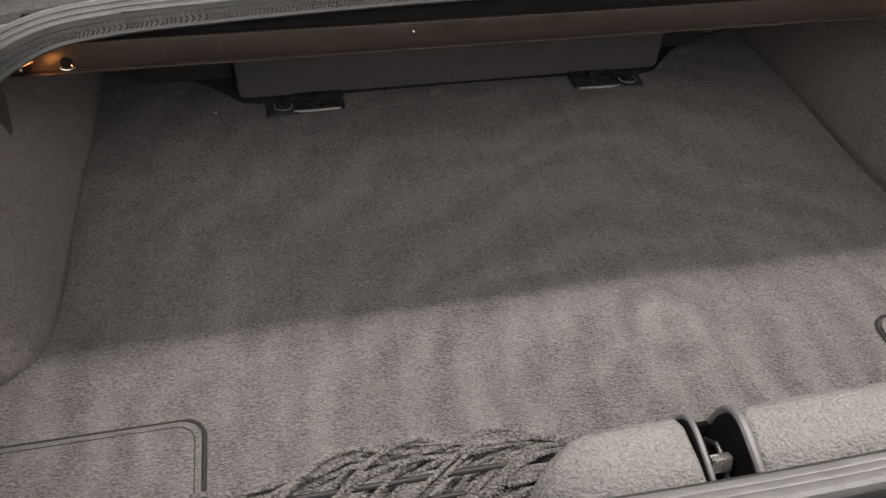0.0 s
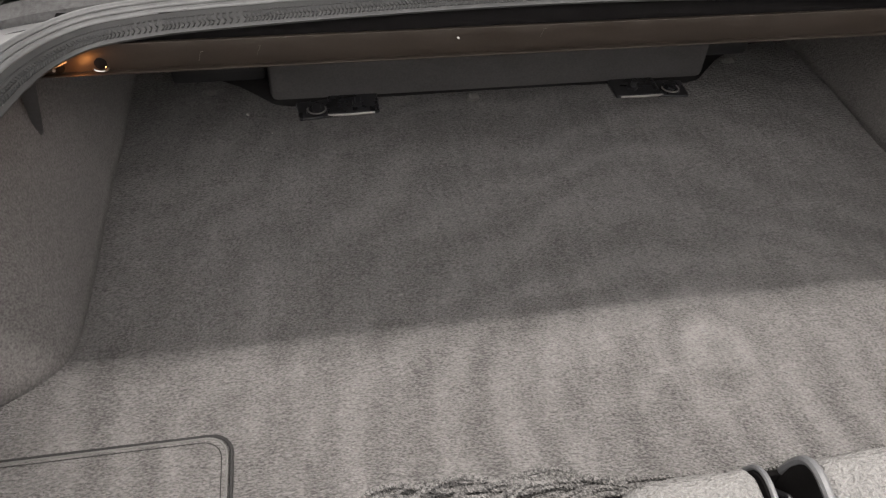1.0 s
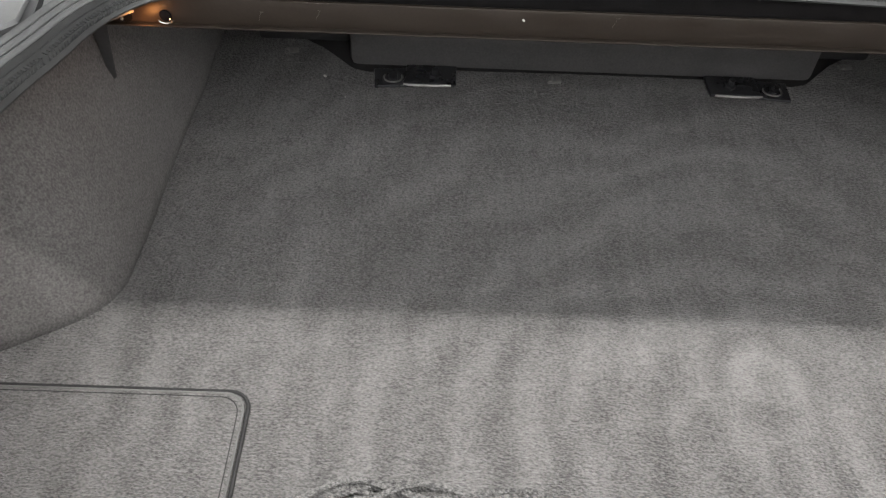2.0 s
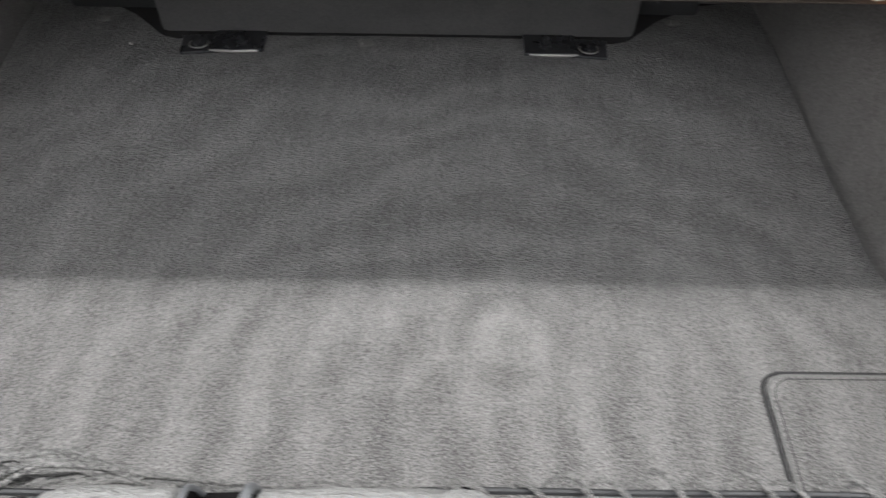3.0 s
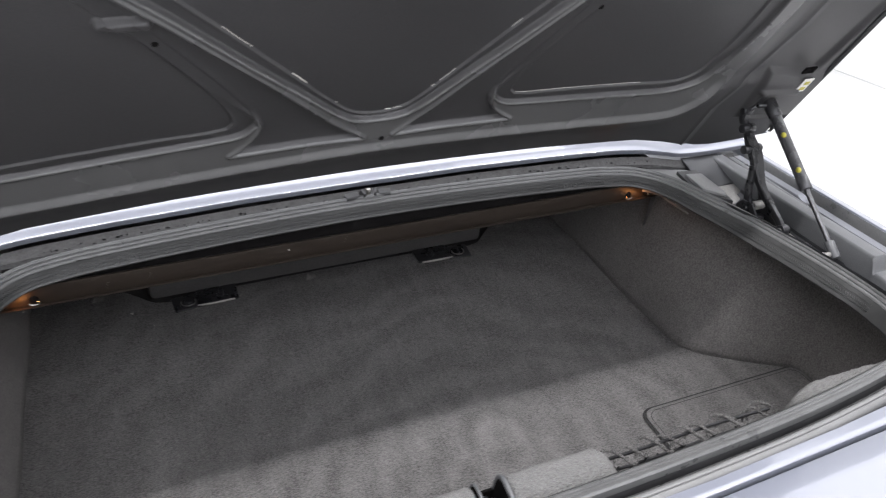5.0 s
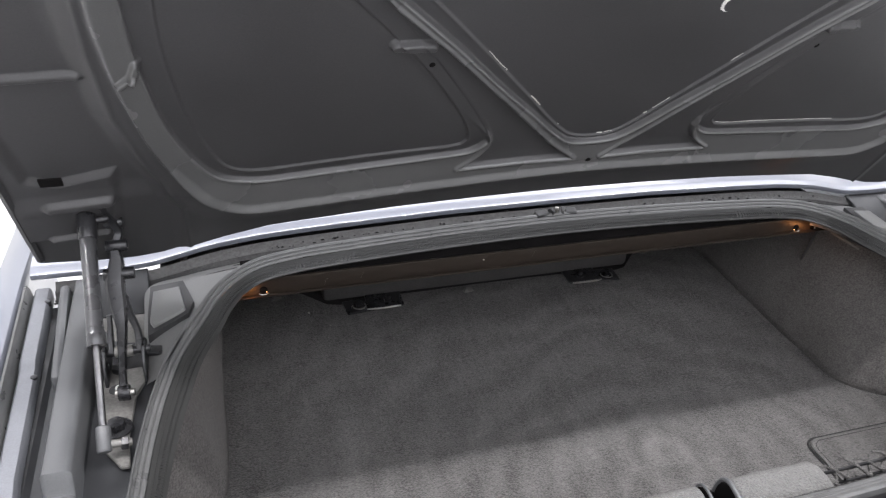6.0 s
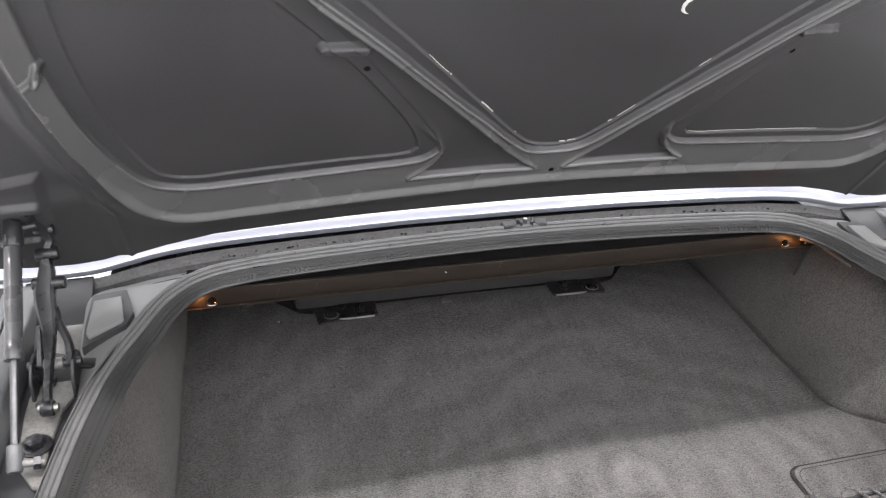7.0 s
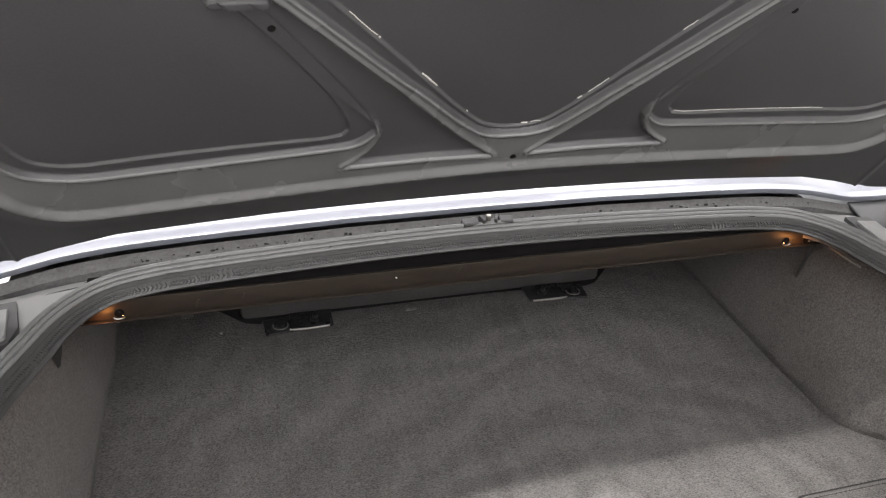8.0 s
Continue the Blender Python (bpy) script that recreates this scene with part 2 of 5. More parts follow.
def box(name, centre, size, mat, parent=None, label="", turn=(0, 0, 0), bevel=0.002):
    bm = bmesh.new()
    box_into(bm, centre, size, turn, bevel)
    return part(name, bm, mat, parent, label)


def rod_into(bm, a, b, r, r2=None, sides=16):
    a, b = Vector(a), Vector(b)
    turn = (b - a).to_track_quat("Z", "Y").to_matrix().to_4x4()
    bmesh.ops.create_cone(bm, cap_ends=True, segments=sides, radius1=r, radius2=r if r2 is None else r2, depth=(b - a).length, matrix=Matrix.Translation((a + b) / 2) @ turn)


def rod(name, a, b, r, mat, parent=None, label="", r2=None, sides=16, bevel=0.0):
    bm = bmesh.new()
    rod_into(bm, a, b, r, r2, sides)
    if bevel:
        caps = [e for f in bm.faces if len(f.verts) > 4 for e in f.edges]
        bmesh.ops.bevel(bm, geom=list(set(caps)), offset=bevel, segments=2, affect="EDGES", profile=0.5)
    return part(name, bm, mat, parent, label)


def smooth_path(points, step, closed=False):
    """Catmull-Rom through the points, resampled about every step metres."""
    p = np.array(points, float)
    n = len(p)
    out = []
    for i in range(n if closed else n - 1):
        q = [p[(i + k) % n] if closed else p[min(max(i + k, 0), n - 1)] for k in (-1, 0, 1, 2)]
        count = max(1, int(round(np.linalg.norm(q[2] - q[1]) / step)))
        for t in np.arange(count) / count:
            out.append(0.5 * (2 * q[1] + (q[2] - q[0]) * t + (2 * q[0] - 5 * q[1] + 4 * q[2] - q[3]) * t**2 + (3 * q[1] - q[0] - 3 * q[2] + q[3]) * t**3))
    if not closed:
        out.append(p[-1])
    return np.array(out)


def strip_faces(rows, cols, close_rows=False, close_cols=False):
    faces = []
    for i in range(rows if close_rows else rows - 1):
        for j in range(cols if close_cols else cols - 1):
            a, b = i * cols + j, i * cols + (j + 1) % cols
            c, d = ((i + 1) % rows) * cols + (j + 1) % cols, ((i + 1) % rows) * cols + j
            faces.append((a, b, c, d))
    return faces


def sweep_plan(path, profile, closed=True, flip=1):
    """Carries a profile of (outwards, up) along a path seen in plan."""
    p = np.array(path)
    if closed:
        d = np.roll(p, -1, 0) - np.roll(p, 1, 0)
    else:
        d = np.gradient(p, axis=0)
    nrm = np.c_[d[:, 1], -d[:, 0]]
    nrm = flip * nrm / np.linalg.norm(nrm, axis=1)[:, None]
    verts = []
    for q, m in zip(p, nrm):
        for a, b in profile:
            verts.append((q[0] + m[0] * a, q[1] + m[1] * a, q[2] + b))
    return verts, strip_faces(len(p), len(profile), close_rows=closed)


def tube_path(path, r, sides=6):
    p = np.array(path, float)
    d = np.gradient(p, axis=0)
    d /= np.linalg.norm(d, axis=1)[:, None] + 1e-12
    up = np.array([0.13, 0.21, 0.97])
    a = np.cross(d, up)
    a /= np.linalg.norm(a, axis=1)[:, None] + 1e-9
    b = np.cross(d, a)
    ang = np.arange(sides) * 2 * np.pi / sides
    verts = (p[:, None] + r * (np.cos(ang)[None, :, None] * a[:, None] + np.sin(ang)[None, :, None] * b[:, None])).reshape(-1, 3)
    faces = strip_faces(len(p), sides, close_cols=True)
    faces += [tuple(range(sides)), tuple(range(len(verts) - sides, len(verts)))]
    return verts, faces


def join(pieces):
    verts, faces = [], []
    for v, f in pieces:
        k = len(verts)
        verts += [tuple(q) for q in v]
        faces += [tuple(i + k for i in g) for g in f]
    return verts, faces


def twisted(path, r, pitch=0.011, step=0.0018):
    """A rope of two strands laid round each other along a path."""
    p = np.array(path, float)
    cum = np.r_[0, np.cumsum(np.linalg.norm(np.diff(p, axis=0), axis=1))]
    s = np.arange(0, cum[-1], step)
    q = np.c_[[np.interp(s, cum, p[:, k]) for k in range(3)]].T
    d = np.gradient(q, axis=0)
    d /= np.linalg.norm(d, axis=1)[:, None] + 1e-12
    a = np.cross(d, [0.13, 0.21, 0.97])
    a /= np.linalg.norm(a, axis=1)[:, None] + 1e-9
    b = np.cross(d, a)
    out = []
    for k in (0, np.pi):
        w = 2 * np.pi * s / pitch + k
        out.append(tube_path(q + 0.56 * r * (np.cos(w)[:, None] * a + np.sin(w)[:, None] * b), 0.56 * r, 5))
    return join(out)


def mirrored(path):
    """A closed loop from a right half that runs from the front middle to the rear middle."""
    p = np.array(path, float)
    return np.r_[p, (p * [-1, 1, 1])[-2:0:-1]]


# ---- the hall: floor, walls, ceiling ----
ROOM = 4.0
ground = box("ground", (0, 0.8, -0.06), (2 * ROOM, 2 * ROOM, 0.1), GROUT, bevel=0)
tagged(ground, "pale tiled hall floor under the car", "floor", kind="structure")
for name, c, s in (("wall_rear", (0, 0.8 - ROOM, 1.75), (2 * ROOM, 0.1, 3.6)), ("wall_front", (0, 0.8 + ROOM, 1.75), (2 * ROOM, 0.1, 3.6)), ("wall_left", (-ROOM, 0.8, 1.75), (0.1, 2 * ROOM - 0.1, 3.6)), ("wall_right", (ROOM, 0.8, 1.75), (0.1, 2 * ROOM - 0.1, 3.6)), ("ceiling", (0, 0.8, 3.6), (2 * ROOM + 0.1, 2 * ROOM + 0.1, 0.1))):
    tagged(box(name, c, s, WALL, bevel=0), "plain white painted hall " + name.split("_")[0], name.split("_")[0], kind="structure")

# ---- the car ----
car = empty("sports_car", "silver lilac sports car with its boot lid open", "car")


def floor_z(y):
    """Height of the boot floor, which falls gently towards the rear."""
    return 0.505 - 0.0605 * (1.37 - y)


# rubber seal round the opening: outer edge, right half from front to rear
EDGE = [(0, 1.086, 0.853), (0.2, 1.085, 0.85), (0.4, 1.081, 0.843), (0.48, 1.077, 0.838), (0.53, 1.066, 0.834), (0.57, 1.04, 0.829), (0.598, 1.005, 0.824), (0.62, 0.965, 0.817), (0.645, 0.92, 0.809), (0.662, 0.875, 0.804), (0.676, 0.815, 0.80), (0.687, 0.745, 0.797), (0.694, 0.68, 0.794), (0.697, 0.63, 0.791), (0.687, 0.575, 0.789), (0.658, 0.53, 0.788), (0.59, 0.497, 0.789), (0.4, 0.468, 0.794), (0.2, 0.453, 0.799), (0, 0.448, 0.80)]
LOOP = smooth_path(mirrored(EDGE), 0.008, closed=True)
def rib_line():
    """Three round ribs with deep narrow grooves down a slope, from the inner lower end to the outer edge."""
    pts, a, b = [], Vector((-0.0200, -0.0212)), Vector((-0.0010, -0.0020))
    out = Vector((-0.74, 0.67))
    for k in range(3):
        for t in np.linspace(0.04, 0.96, 8):
            f = (k + t) / 3
            pts.append(a.lerp(b, f) + out * (0.0026 * math.sqrt(max(0.0, 1 - (2 * t - 1) ** 2)) - 0.0004))
        if k < 2:
            pts.append(a.lerp(b, (k + 1) / 3) - out * 0.0030)
    return [tuple(q) for q in pts] + [(0.0006, -0.006), (0.001, -0.013), (0.001, -0.05)]


RIBS = rib_line()


def seal_size(y):
    """Across the seal at a place along the car: width and height of the ribs, reach and drop of the flange inside them."""
    ribs = np.interp(y, [0.49, 0.53, 0.6, 0.85, 0.95, 1.01, 1.06], [1.0, 0.95, 0.82, 0.80, 0.76, 0.70, 0.66])
    tall = np.interp(y, [0.5, 0.6, 0.95, 1.06], [0.5, 0.7, 0.74, 0.70])
    reach = np.interp(y, [0.5, 0.6, 0.85, 0.98, 1.06], [0.006, 0.017, 0.0245, 0.0212, 0.0162])
    drop = np.interp(y, [0.5, 0.7, 1.06], [0.020, 0.019, 0.0135])
    return ribs, tall, reach, drop


def seal_rows(path, profile):
    """Carries a profile along the closed edge; profile(y) gives its points as (inwards, up)."""
    d = np.roll(path, -1, 0) - np.roll(path, 1, 0)
    nrm = np.c_[-d[:, 1], d[:, 0]]
    nrm /= np.linalg.norm(nrm, axis=1)[:, None]
    rows = [profile(q[1]) for q in path]
    verts = [(q[0] + m[0] * a, q[1] + m[1] * a, q[2] + b) for q, m, row in zip(path, nrm, rows) for a, b in row]
    return verts, strip_faces(len(path), len(rows[0]), close_rows=True)


def rib_profile(y):
    w, h, _, _ = seal_size(y)
    return [(a * w, b * h if b > -0.03 else b) for a, b in RIBS]


def flange_profile(y):
    w, h, reach, drop = seal_size(y)
    a0, b0 = -0.0196 * w, -0.0222 * h
    return [(a0, b0), (a0 - 0.0012, b0 + 0.0012), (a0 - 0.0024, b0 + 0.0004), (a0 - 0.5 * reach, b0 - 0.42 * drop), (a0 - 0.94 * reach, b0 - 0.9 * drop), (a0 - reach, b0 - drop), (a0 - reach + 0.0008, b0 - drop - 0.0022), (a0 - reach + 0.004, b0 - drop - 0.003), (a0 - reach + 0.006, b0 - drop - 0.002)]


seal = raw("opening_seal", *seal_rows(LOOP, rib_profile), RUBBER, car, "black ribbed rubber seal round the boot opening")
flange = raw("seal_flange", *seal_rows(LOOP, flange_profile), STAMPED, seal, "stamped inner flange of the rubber seal")
# stamped pattern: a row of short dashes along the top and a row of small bent ticks below it
track = smooth_path(LOOP, 0.0048, closed=True)
aim = np.roll(track, -1, 0) - np.roll(track, 1, 0)
aim /= np.linalg.norm(aim, axis=1)[:, None]
verts, faces = [], []
for q, d in zip(track, aim):
    if q[1] < 0.62:
        continue
    n = Vector((d[1], -d[0], 0)).normalized()
    d = Vector(d)
    w, h, reach, drop = seal_size(q[1])
    down = (n * reach - Vector((0, 0, drop))).normalized()
    out = (n * drop + Vector((0, 0, reach))).normalized()
    base = Vector(q) + n * (0.0196 * w + 0.0020) + Vector((0, 0, -0.0222 * h))
    size = math.hypot(reach, drop)
    for f, u0, u1, tall, slant in ((0.20, -0.0018, 0.0018, 0.0009, 0.0), (0.44, -0.0012, 0.0010, 0.0022, 0.0011), (0.66, -0.0010, 0.0010, 0.0020, -0.0011)):
        i, c = len(verts), base + down * (f * size)
        for lift, ease in ((-0.001, 1.0), (0.0009, 0.75)):
            for du, dz in ((u0 - slant, tall), (u1 - slant, tall), (u1 + slant, -tall), (u0 + slant, -tall)):
                mid = (u0 + u1) / 2
                verts.append(c + d * (mid + (du - mid) * ease) + out * lift - down * dz * ease)
        faces += [(i + 4, i + 5, i + 6, i + 7)] + [(i + j, i + (j + 1) % 4, i + 4 + (j + 1) % 4, i + 4 + j) for j in range(4)]
tagged(raw("stamped_relief", verts, faces, STAMPED, flange, "fine stamped relief on the rubber flange", smooth=0), kind="stuff")


# deck and gutter in front of the opening
def deck_edge(x):
    a = abs(x)
    return float(np.interp(a, [0, 0.2, 0.4, 0.5, 0.58, 0.64, 0.69, 0.75, 0.86], [0.858, 0.857, 0.851, 0.846, 0.838, 0.825, 0.814, 0.811, 0.812]))


XS = smooth_path([(x, deck_edge(x), 0) for x in np.linspace(-0.86, 0.86, 40)], 0.01)
DECK = [(1.122, -0.008), (1.1188, -0.003), (1.1185, 0.002), (1.123, 0.006), (1.135, 0.0095), (1.16, 0.013), (1.25, 0.022), (1.4, 0.032), (1.75, 0.04), (1.76, 0.0), (1.76, -0.05)]
raw("rear_deck", [(x, y, e + z) for x, e, _ in XS for y, z in DECK], strip_faces(len(XS), len(DECK)), PAINT, car, "glossy silver lilac body panel behind the lid")
GUT = [(1.084, -0.030), (1.087, -0.0345), (1.0930, -0.0350), (1.0938, -0.0318), (1.0962, -0.0318), (1.0970, -0.0350), (1.1005, -0.0342), (1.1035, -0.030), (1.1050, -0.0240), (1.1075, -0.0228), (1.1085, -0.0245), (1.1105, -0.0242), (1.1160, -0.020), (1.121, -0.014), (1.122, -0.020), (1.122, -0.06)]
raw("rain_gutter", [(x, y - 0.0 * x, e + z) for x, e, _ in XS if abs(x) < 0.84 for y, z in GUT], strip_faces(sum(abs(q[0]) < 0.84 for q in XS), len(GUT)), GUTTER, car, "black rain gutter along the front of the opening")

# beads of water standing in the gutter
rnd = random.Random(8)
bm = bmesh.new()
for _ in range(130):
    x = rnd.choice((rnd.uniform(-0.62, 0.62), rnd.uniform(-0.5, -0.1), rnd.uniform(0.05, 0.45)))
    r = rnd.uniform(0.0007, 0.0015) * rnd.choice((1, 1, 1.5))
    y, dz = rnd.choice(((1.1095, -0.0225), (1.113, -0.0205), (1.106, -0.0275)))
    bmesh.ops.create_icosphere(bm, subdivisions=1, radius=r, matrix=Matrix.Translation((x, y, deck_edge(x) + dz + rnd.uniform(-0.001, 0.001))) @ Matrix.Diagonal((rnd.uniform(1, 2.2), 1, 0.8, 1)))
tagged(part("gutter_water", bm, WATER, car, "small beads of water in the rain gutter"), kind="stuff")

# latch striker in the gutter
striker = part("gutter_catch", bmesh.new(), BLACK, car, "small black catch in the rain gutter")
bm = bmesh.new()
box_into(bm, (0, 1.094, 0.842), (0.075, 0.016, 0.012), bevel=0.003)
box_into(bm, (-0.026, 1.089, 0.848), (0.026, 0.016, 0.012), (12, 0, 8), 0.003)
box_into(bm, (-0.008, 1.088, 0.851), (0.005, 0.014, 0.014), (15, 0, 20), 0.001)
box_into(bm, (0.030, 1.089, 0.848), (0.022, 0.016, 0.011), (12, 0, -8), 0.003)
box_into(bm, (0.014, 1.088, 0.851), (0.005, 0.014, 0.014), (15, 0, -20), 0.001)
bm.to_mesh(striker.data)
bm.free()
rod("catch_pin", (0.002, 1.088, 0.850), (0.002, 1.088, 0.861), 0.0038, BRIGHT, striker, "bright catch pin", bevel=0.001)


# ---- side trays, rails and wings ----
def side(s):
    def strip(name, rows, mat, parent, label="", step=0.02):
        """rows: stations along the car, each a y and a list of (x, z) across."""
        ys = [r[0] for r in rows]
        grid = np.array([[(x, r[0], z) for x, z in r[1]] for r in rows])
        fine = np.arange(ys[0], ys[-1] + 1e-6, step if ys[-1] > ys[0] else -step)
        verts = [(s * np.interp(y, ys, grid[:, k, 0]), y, np.interp(y, ys, grid[:, k, 2])) for y in fine for k in range(grid.shape[1])]
        return raw(name, verts, strip_faces(len(fine), grid.shape[1]), mat, parent, label)

    ex = smooth_path(EDGE, 0.01)

    def edge_x(y):
        keep = ex[(ex[:, 0] > 0.4)]
        o = np.argsort(keep[:, 1])
        return float(np.interp(y, keep[o, 1], keep[o, 0]))

    # tray floor between the seal and the plastic wall
    rows = []
    for y in (0.585, 0.63, 0.70, 0.78, 0.86, 0.94, 0.98, 1.01):
        e = min(edge_x(y), 0.72)
        z = float(np.interp(y, [0.58, 0.70, 0.85, 1.0, 1.09], [0.745, 0.748, 0.752, 0.765, 0.790]))
        w = max(e + 0.02, 0.752)
        rows.append((y, [(e - 0.004, z + 0.05), (e + 0.002, z + 0.006), (e + 0.010, z), ((e + w) / 2, z), (w - 0.008, z), (w, z + 0.006), (w + 0.001, z + 0.012)]))
    strip("side_tray", rows, TRAY_SHADED, car, "dark grey moulded plastic tray beside the opening")
    # raised plastic wall outside the tray, and the groove beyond it
    rows, groove = [], []
    for y in (0.58, 0.628, 0.636, 0.69, 0.698, 0.71, 0.86, 1.0, 1.085, 1.118):
        o = float(np.interp(y, [0.58, 0.7, 1.1], [-0.014, 0.0, 0.012]))
        t = 0.750 if y < 0.63 else 0.775 if y < 0.694 else 0.80
        rows.append((y, [(0.750 + o, 0.742), (0.7545 + o, t - 0.005), (0.7575 + o, t - 0.0008), (0.760 + o, t), (0.782 + o, t), (0.7848 + o, t - 0.001), (0.787 + o, t - 0.005), (0.789 + o, 0.742)]))
        groove.append((y, [(0.7875 + o, 0.757), (0.806 + o, 0.757), (0.8125 + o, 0.763), (0.850 + o, 0.764)]))
    strip("tray_wall", rows, PLASTIC, car, "stepped grey plastic wall of the side tray", 0.004)
    strip("tray_groove", groove, TRAY_SHADED, car, "groove beside the painted rail, darkened for shade", 0.02)
    # short inner ridge at the front of the groove
    bm = bmesh.new()
    box_into(bm, (s * 0.804, 0.995, 0.776), (0.015, 0.235, 0.042), (0, 0, -s * 4.6), 0.006)
    part("tray_ridge", bm, PLASTIC, car, "short plastic ridge beside the painted rail")
    # painted rail
    rows = []
    for y in (0.60, 0.72, 0.925, 0.932, 1.0, 1.13):
        o = float(np.interp(y, [0.6, 0.7, 1.13], [-0.014, 0.0, 0.022]))
        z = 0.786 if y > 0.93 else 0.781
        rows.append((y, [(0.814 + o, 0.765), (0.815 + o, z - 0.004), (0.818 + o, z), (0.835 + o, z), (0.838 + o, z - 0.003), (0.839 + o, 0.765)]))
    rail = strip("painted_rail", rows, PAINT_IN, car, "silver lilac painted inner rail of the wing", 0.007)
    for y in (0.905, 1.085):
        rod("rail_screw", (s * (0.818 + 0.02 * (y - 0.7) / 0.43), y, 0.778), (s * (0.818 + 0.02 * (y - 0.7) / 0.43), y, 0.7868 if y > 1 else 0.7825), 0.0045, STEEL, rail, "dark rail screw", bevel=0.001)
    # rubber edge and wing
    rows = [(y, [(0.839 + o, 0.765), (0.840 + o, 0.772), (0.843 + o, 0.790), (0.847 + o, 0.797), (0.851 + o, 0.795), (0.853 + o, 0.78)]) for y, o in ((0.60, -0.014), (0.7, 0.0), (1.13, 0.022))]
    strip("wing_edge_strip", rows, RUBBER, car, "black rubber edge strip along the wing")
    rows = [(y, [(0.8535 + o, 0.775), (0.854 + o, 0.790), (0.858 + o, 0.795), (0.875 + o, 0.793), (0.905 + o, 0.775), (0.93 + o, 0.735), (0.945 + o, 0.66), (0.95 + o, 0.5), (0.945 + o, 0.35), (0.92 + o, 0.22)]) for y, o in ((0.45, -0.03), (0.60, -0.014), (0.7, 0.0), (1.13, 0.022), (1.75, 0.03))]
    strip("rear_wing", rows, PAINT, car, "glossy silver lilac rear wing", 0.05)
    # black well with a sloped pad near the front corner
    def slab(name, corners, thick, mat, parent, label, bevel):
        bm = bmesh.new()
        face = bm.faces.new([bm.verts.new((s * x, y, z)) for x, y, z in corners])
        ex = bmesh.ops.extrude_face_region(bm, geom=[face])
        bmesh.ops.translate(bm, verts=[v for v in ex["geom"] if isinstance(v, bmesh.types.BMVert)], vec=(0, 0, -thick))
        bmesh.ops.recalc_face_normals(bm, faces=bm.faces)
        if bevel:
            bmesh.ops.bevel(bm, geom=list(bm.edges), offset=bevel, segments=1, affect="EDGES", clamp_overlap=True)
        return part(name, bm, mat, parent, label)

    stop = slab("tray_pocket", [(0.686, 1.066, 0.803), (0.638, 1.069, 0.806), (0.622, 1.003, 0.808), (0.630, 0.981, 0.803), (0.687, 0.956, 0.788), (0.688, 1.0, 0.795)], 0.03, BLACK, car, "black well moulded in the side tray", 0.0)
    slab("pocket_pad", [(0.681, 1.047, 0.806), (0.643, 1.049, 0.809), (0.634, 0.989, 0.808), (0.640, 0.984, 0.806), (0.679, 0.968, 0.796), (0.684, 0.980, 0.798)], 0.016, PANEL_GREY, stop, "grey sloped pad", 0.001)
    inner = smooth_path([(0.44, 1.080, 0.815), (0.53, 1.067, 0.812), (0.572, 1.040, 0.808), (0.600, 1.005, 0.802), (0.622, 0.965, 0.795), (0.648, 0.92, 0.785), (0.664, 0.875, 0.778)], 0.01)
    outer = smooth_path([(0.46, 1.100, 0.815), (0.56, 1.101, 0.808), (0.64, 1.100, 0.797), (0.692, 1.085, 0.793), (0.696, 1.02, 0.786), (0.694, 0.95, 0.770), (0.690, 0.885, 0.757)], 0.01)
    t = np.linspace(0, 1, 40)
    ways = [np.c_[[np.interp(t, np.linspace(0, 1, len(q)), q[:, k]) for k in range(3)]].T for q in (inner, outer)]
    verts = [tuple((ways[0][i] * (1 - f) + ways[1][i] * f - [0, 0, drop]) * [s, 1, 1]) for i in range(40) for f, drop in ((-0.05, 0.0), (0.0, 0), (0.3, 0), (0.6, 0), (0.94, 0), (0.99, 0.002), (1.0, 0.008), (1.0, 0.04))]
    raw("corner_panel", verts, strip_faces(40, 8), PANEL_GREY, car, "grey plastic corner panel beside the seal")
    # dark front wall of the hinge bay and the bare body metal at its foot
    slab("bay_wall", [(0.790, 1.126, 0.800), (0.692, 1.126, 0.803), (0.689, 1.034, 0.778), (0.768, 1.038, 0.776)], 0.006, TRAY_SHADED, car, "dark grey front wall of the hinge bay", 0.0015)
    slab("hinge_floor", [(0.766, 1.037, 0.775), (0.690, 1.033, 0.777), (0.694, 0.978, 0.764), (0.758, 0.982, 0.762)], 0.006, GREY, car, "bare beige grey metal below the hinge", 0.001)
    hinge(s)
    strut(s)


def polyplate(name, pts, thick, axis_x, mat, parent, label="", bevel=0.001):
    """A flat plate in the y-z plane at x, from its outline."""
    bm = bmesh.new()
    a = [bm.verts.new((axis_x - thick / 2, y, z)) for y, z in pts]
    f = bm.faces.new(a)
    ex = bmesh.ops.extrude_face_region(bm, geom=[f])
    bmesh.ops.translate(bm, verts=[v for v in ex["geom"] if isinstance(v, bmesh.types.BMVert)], vec=(thick, 0, 0))
    bmesh.ops.recalc_face_normals(bm, faces=bm.faces)
    if bevel:
        bmesh.ops.bevel(bm, geom=[e for e in bm.edges if abs(e.verts[0].co.x - e.verts[1].co.x) < 1e-6], offset=bevel, segments=1, affect="EDGES")
    return part(name, bm, mat, parent, label)


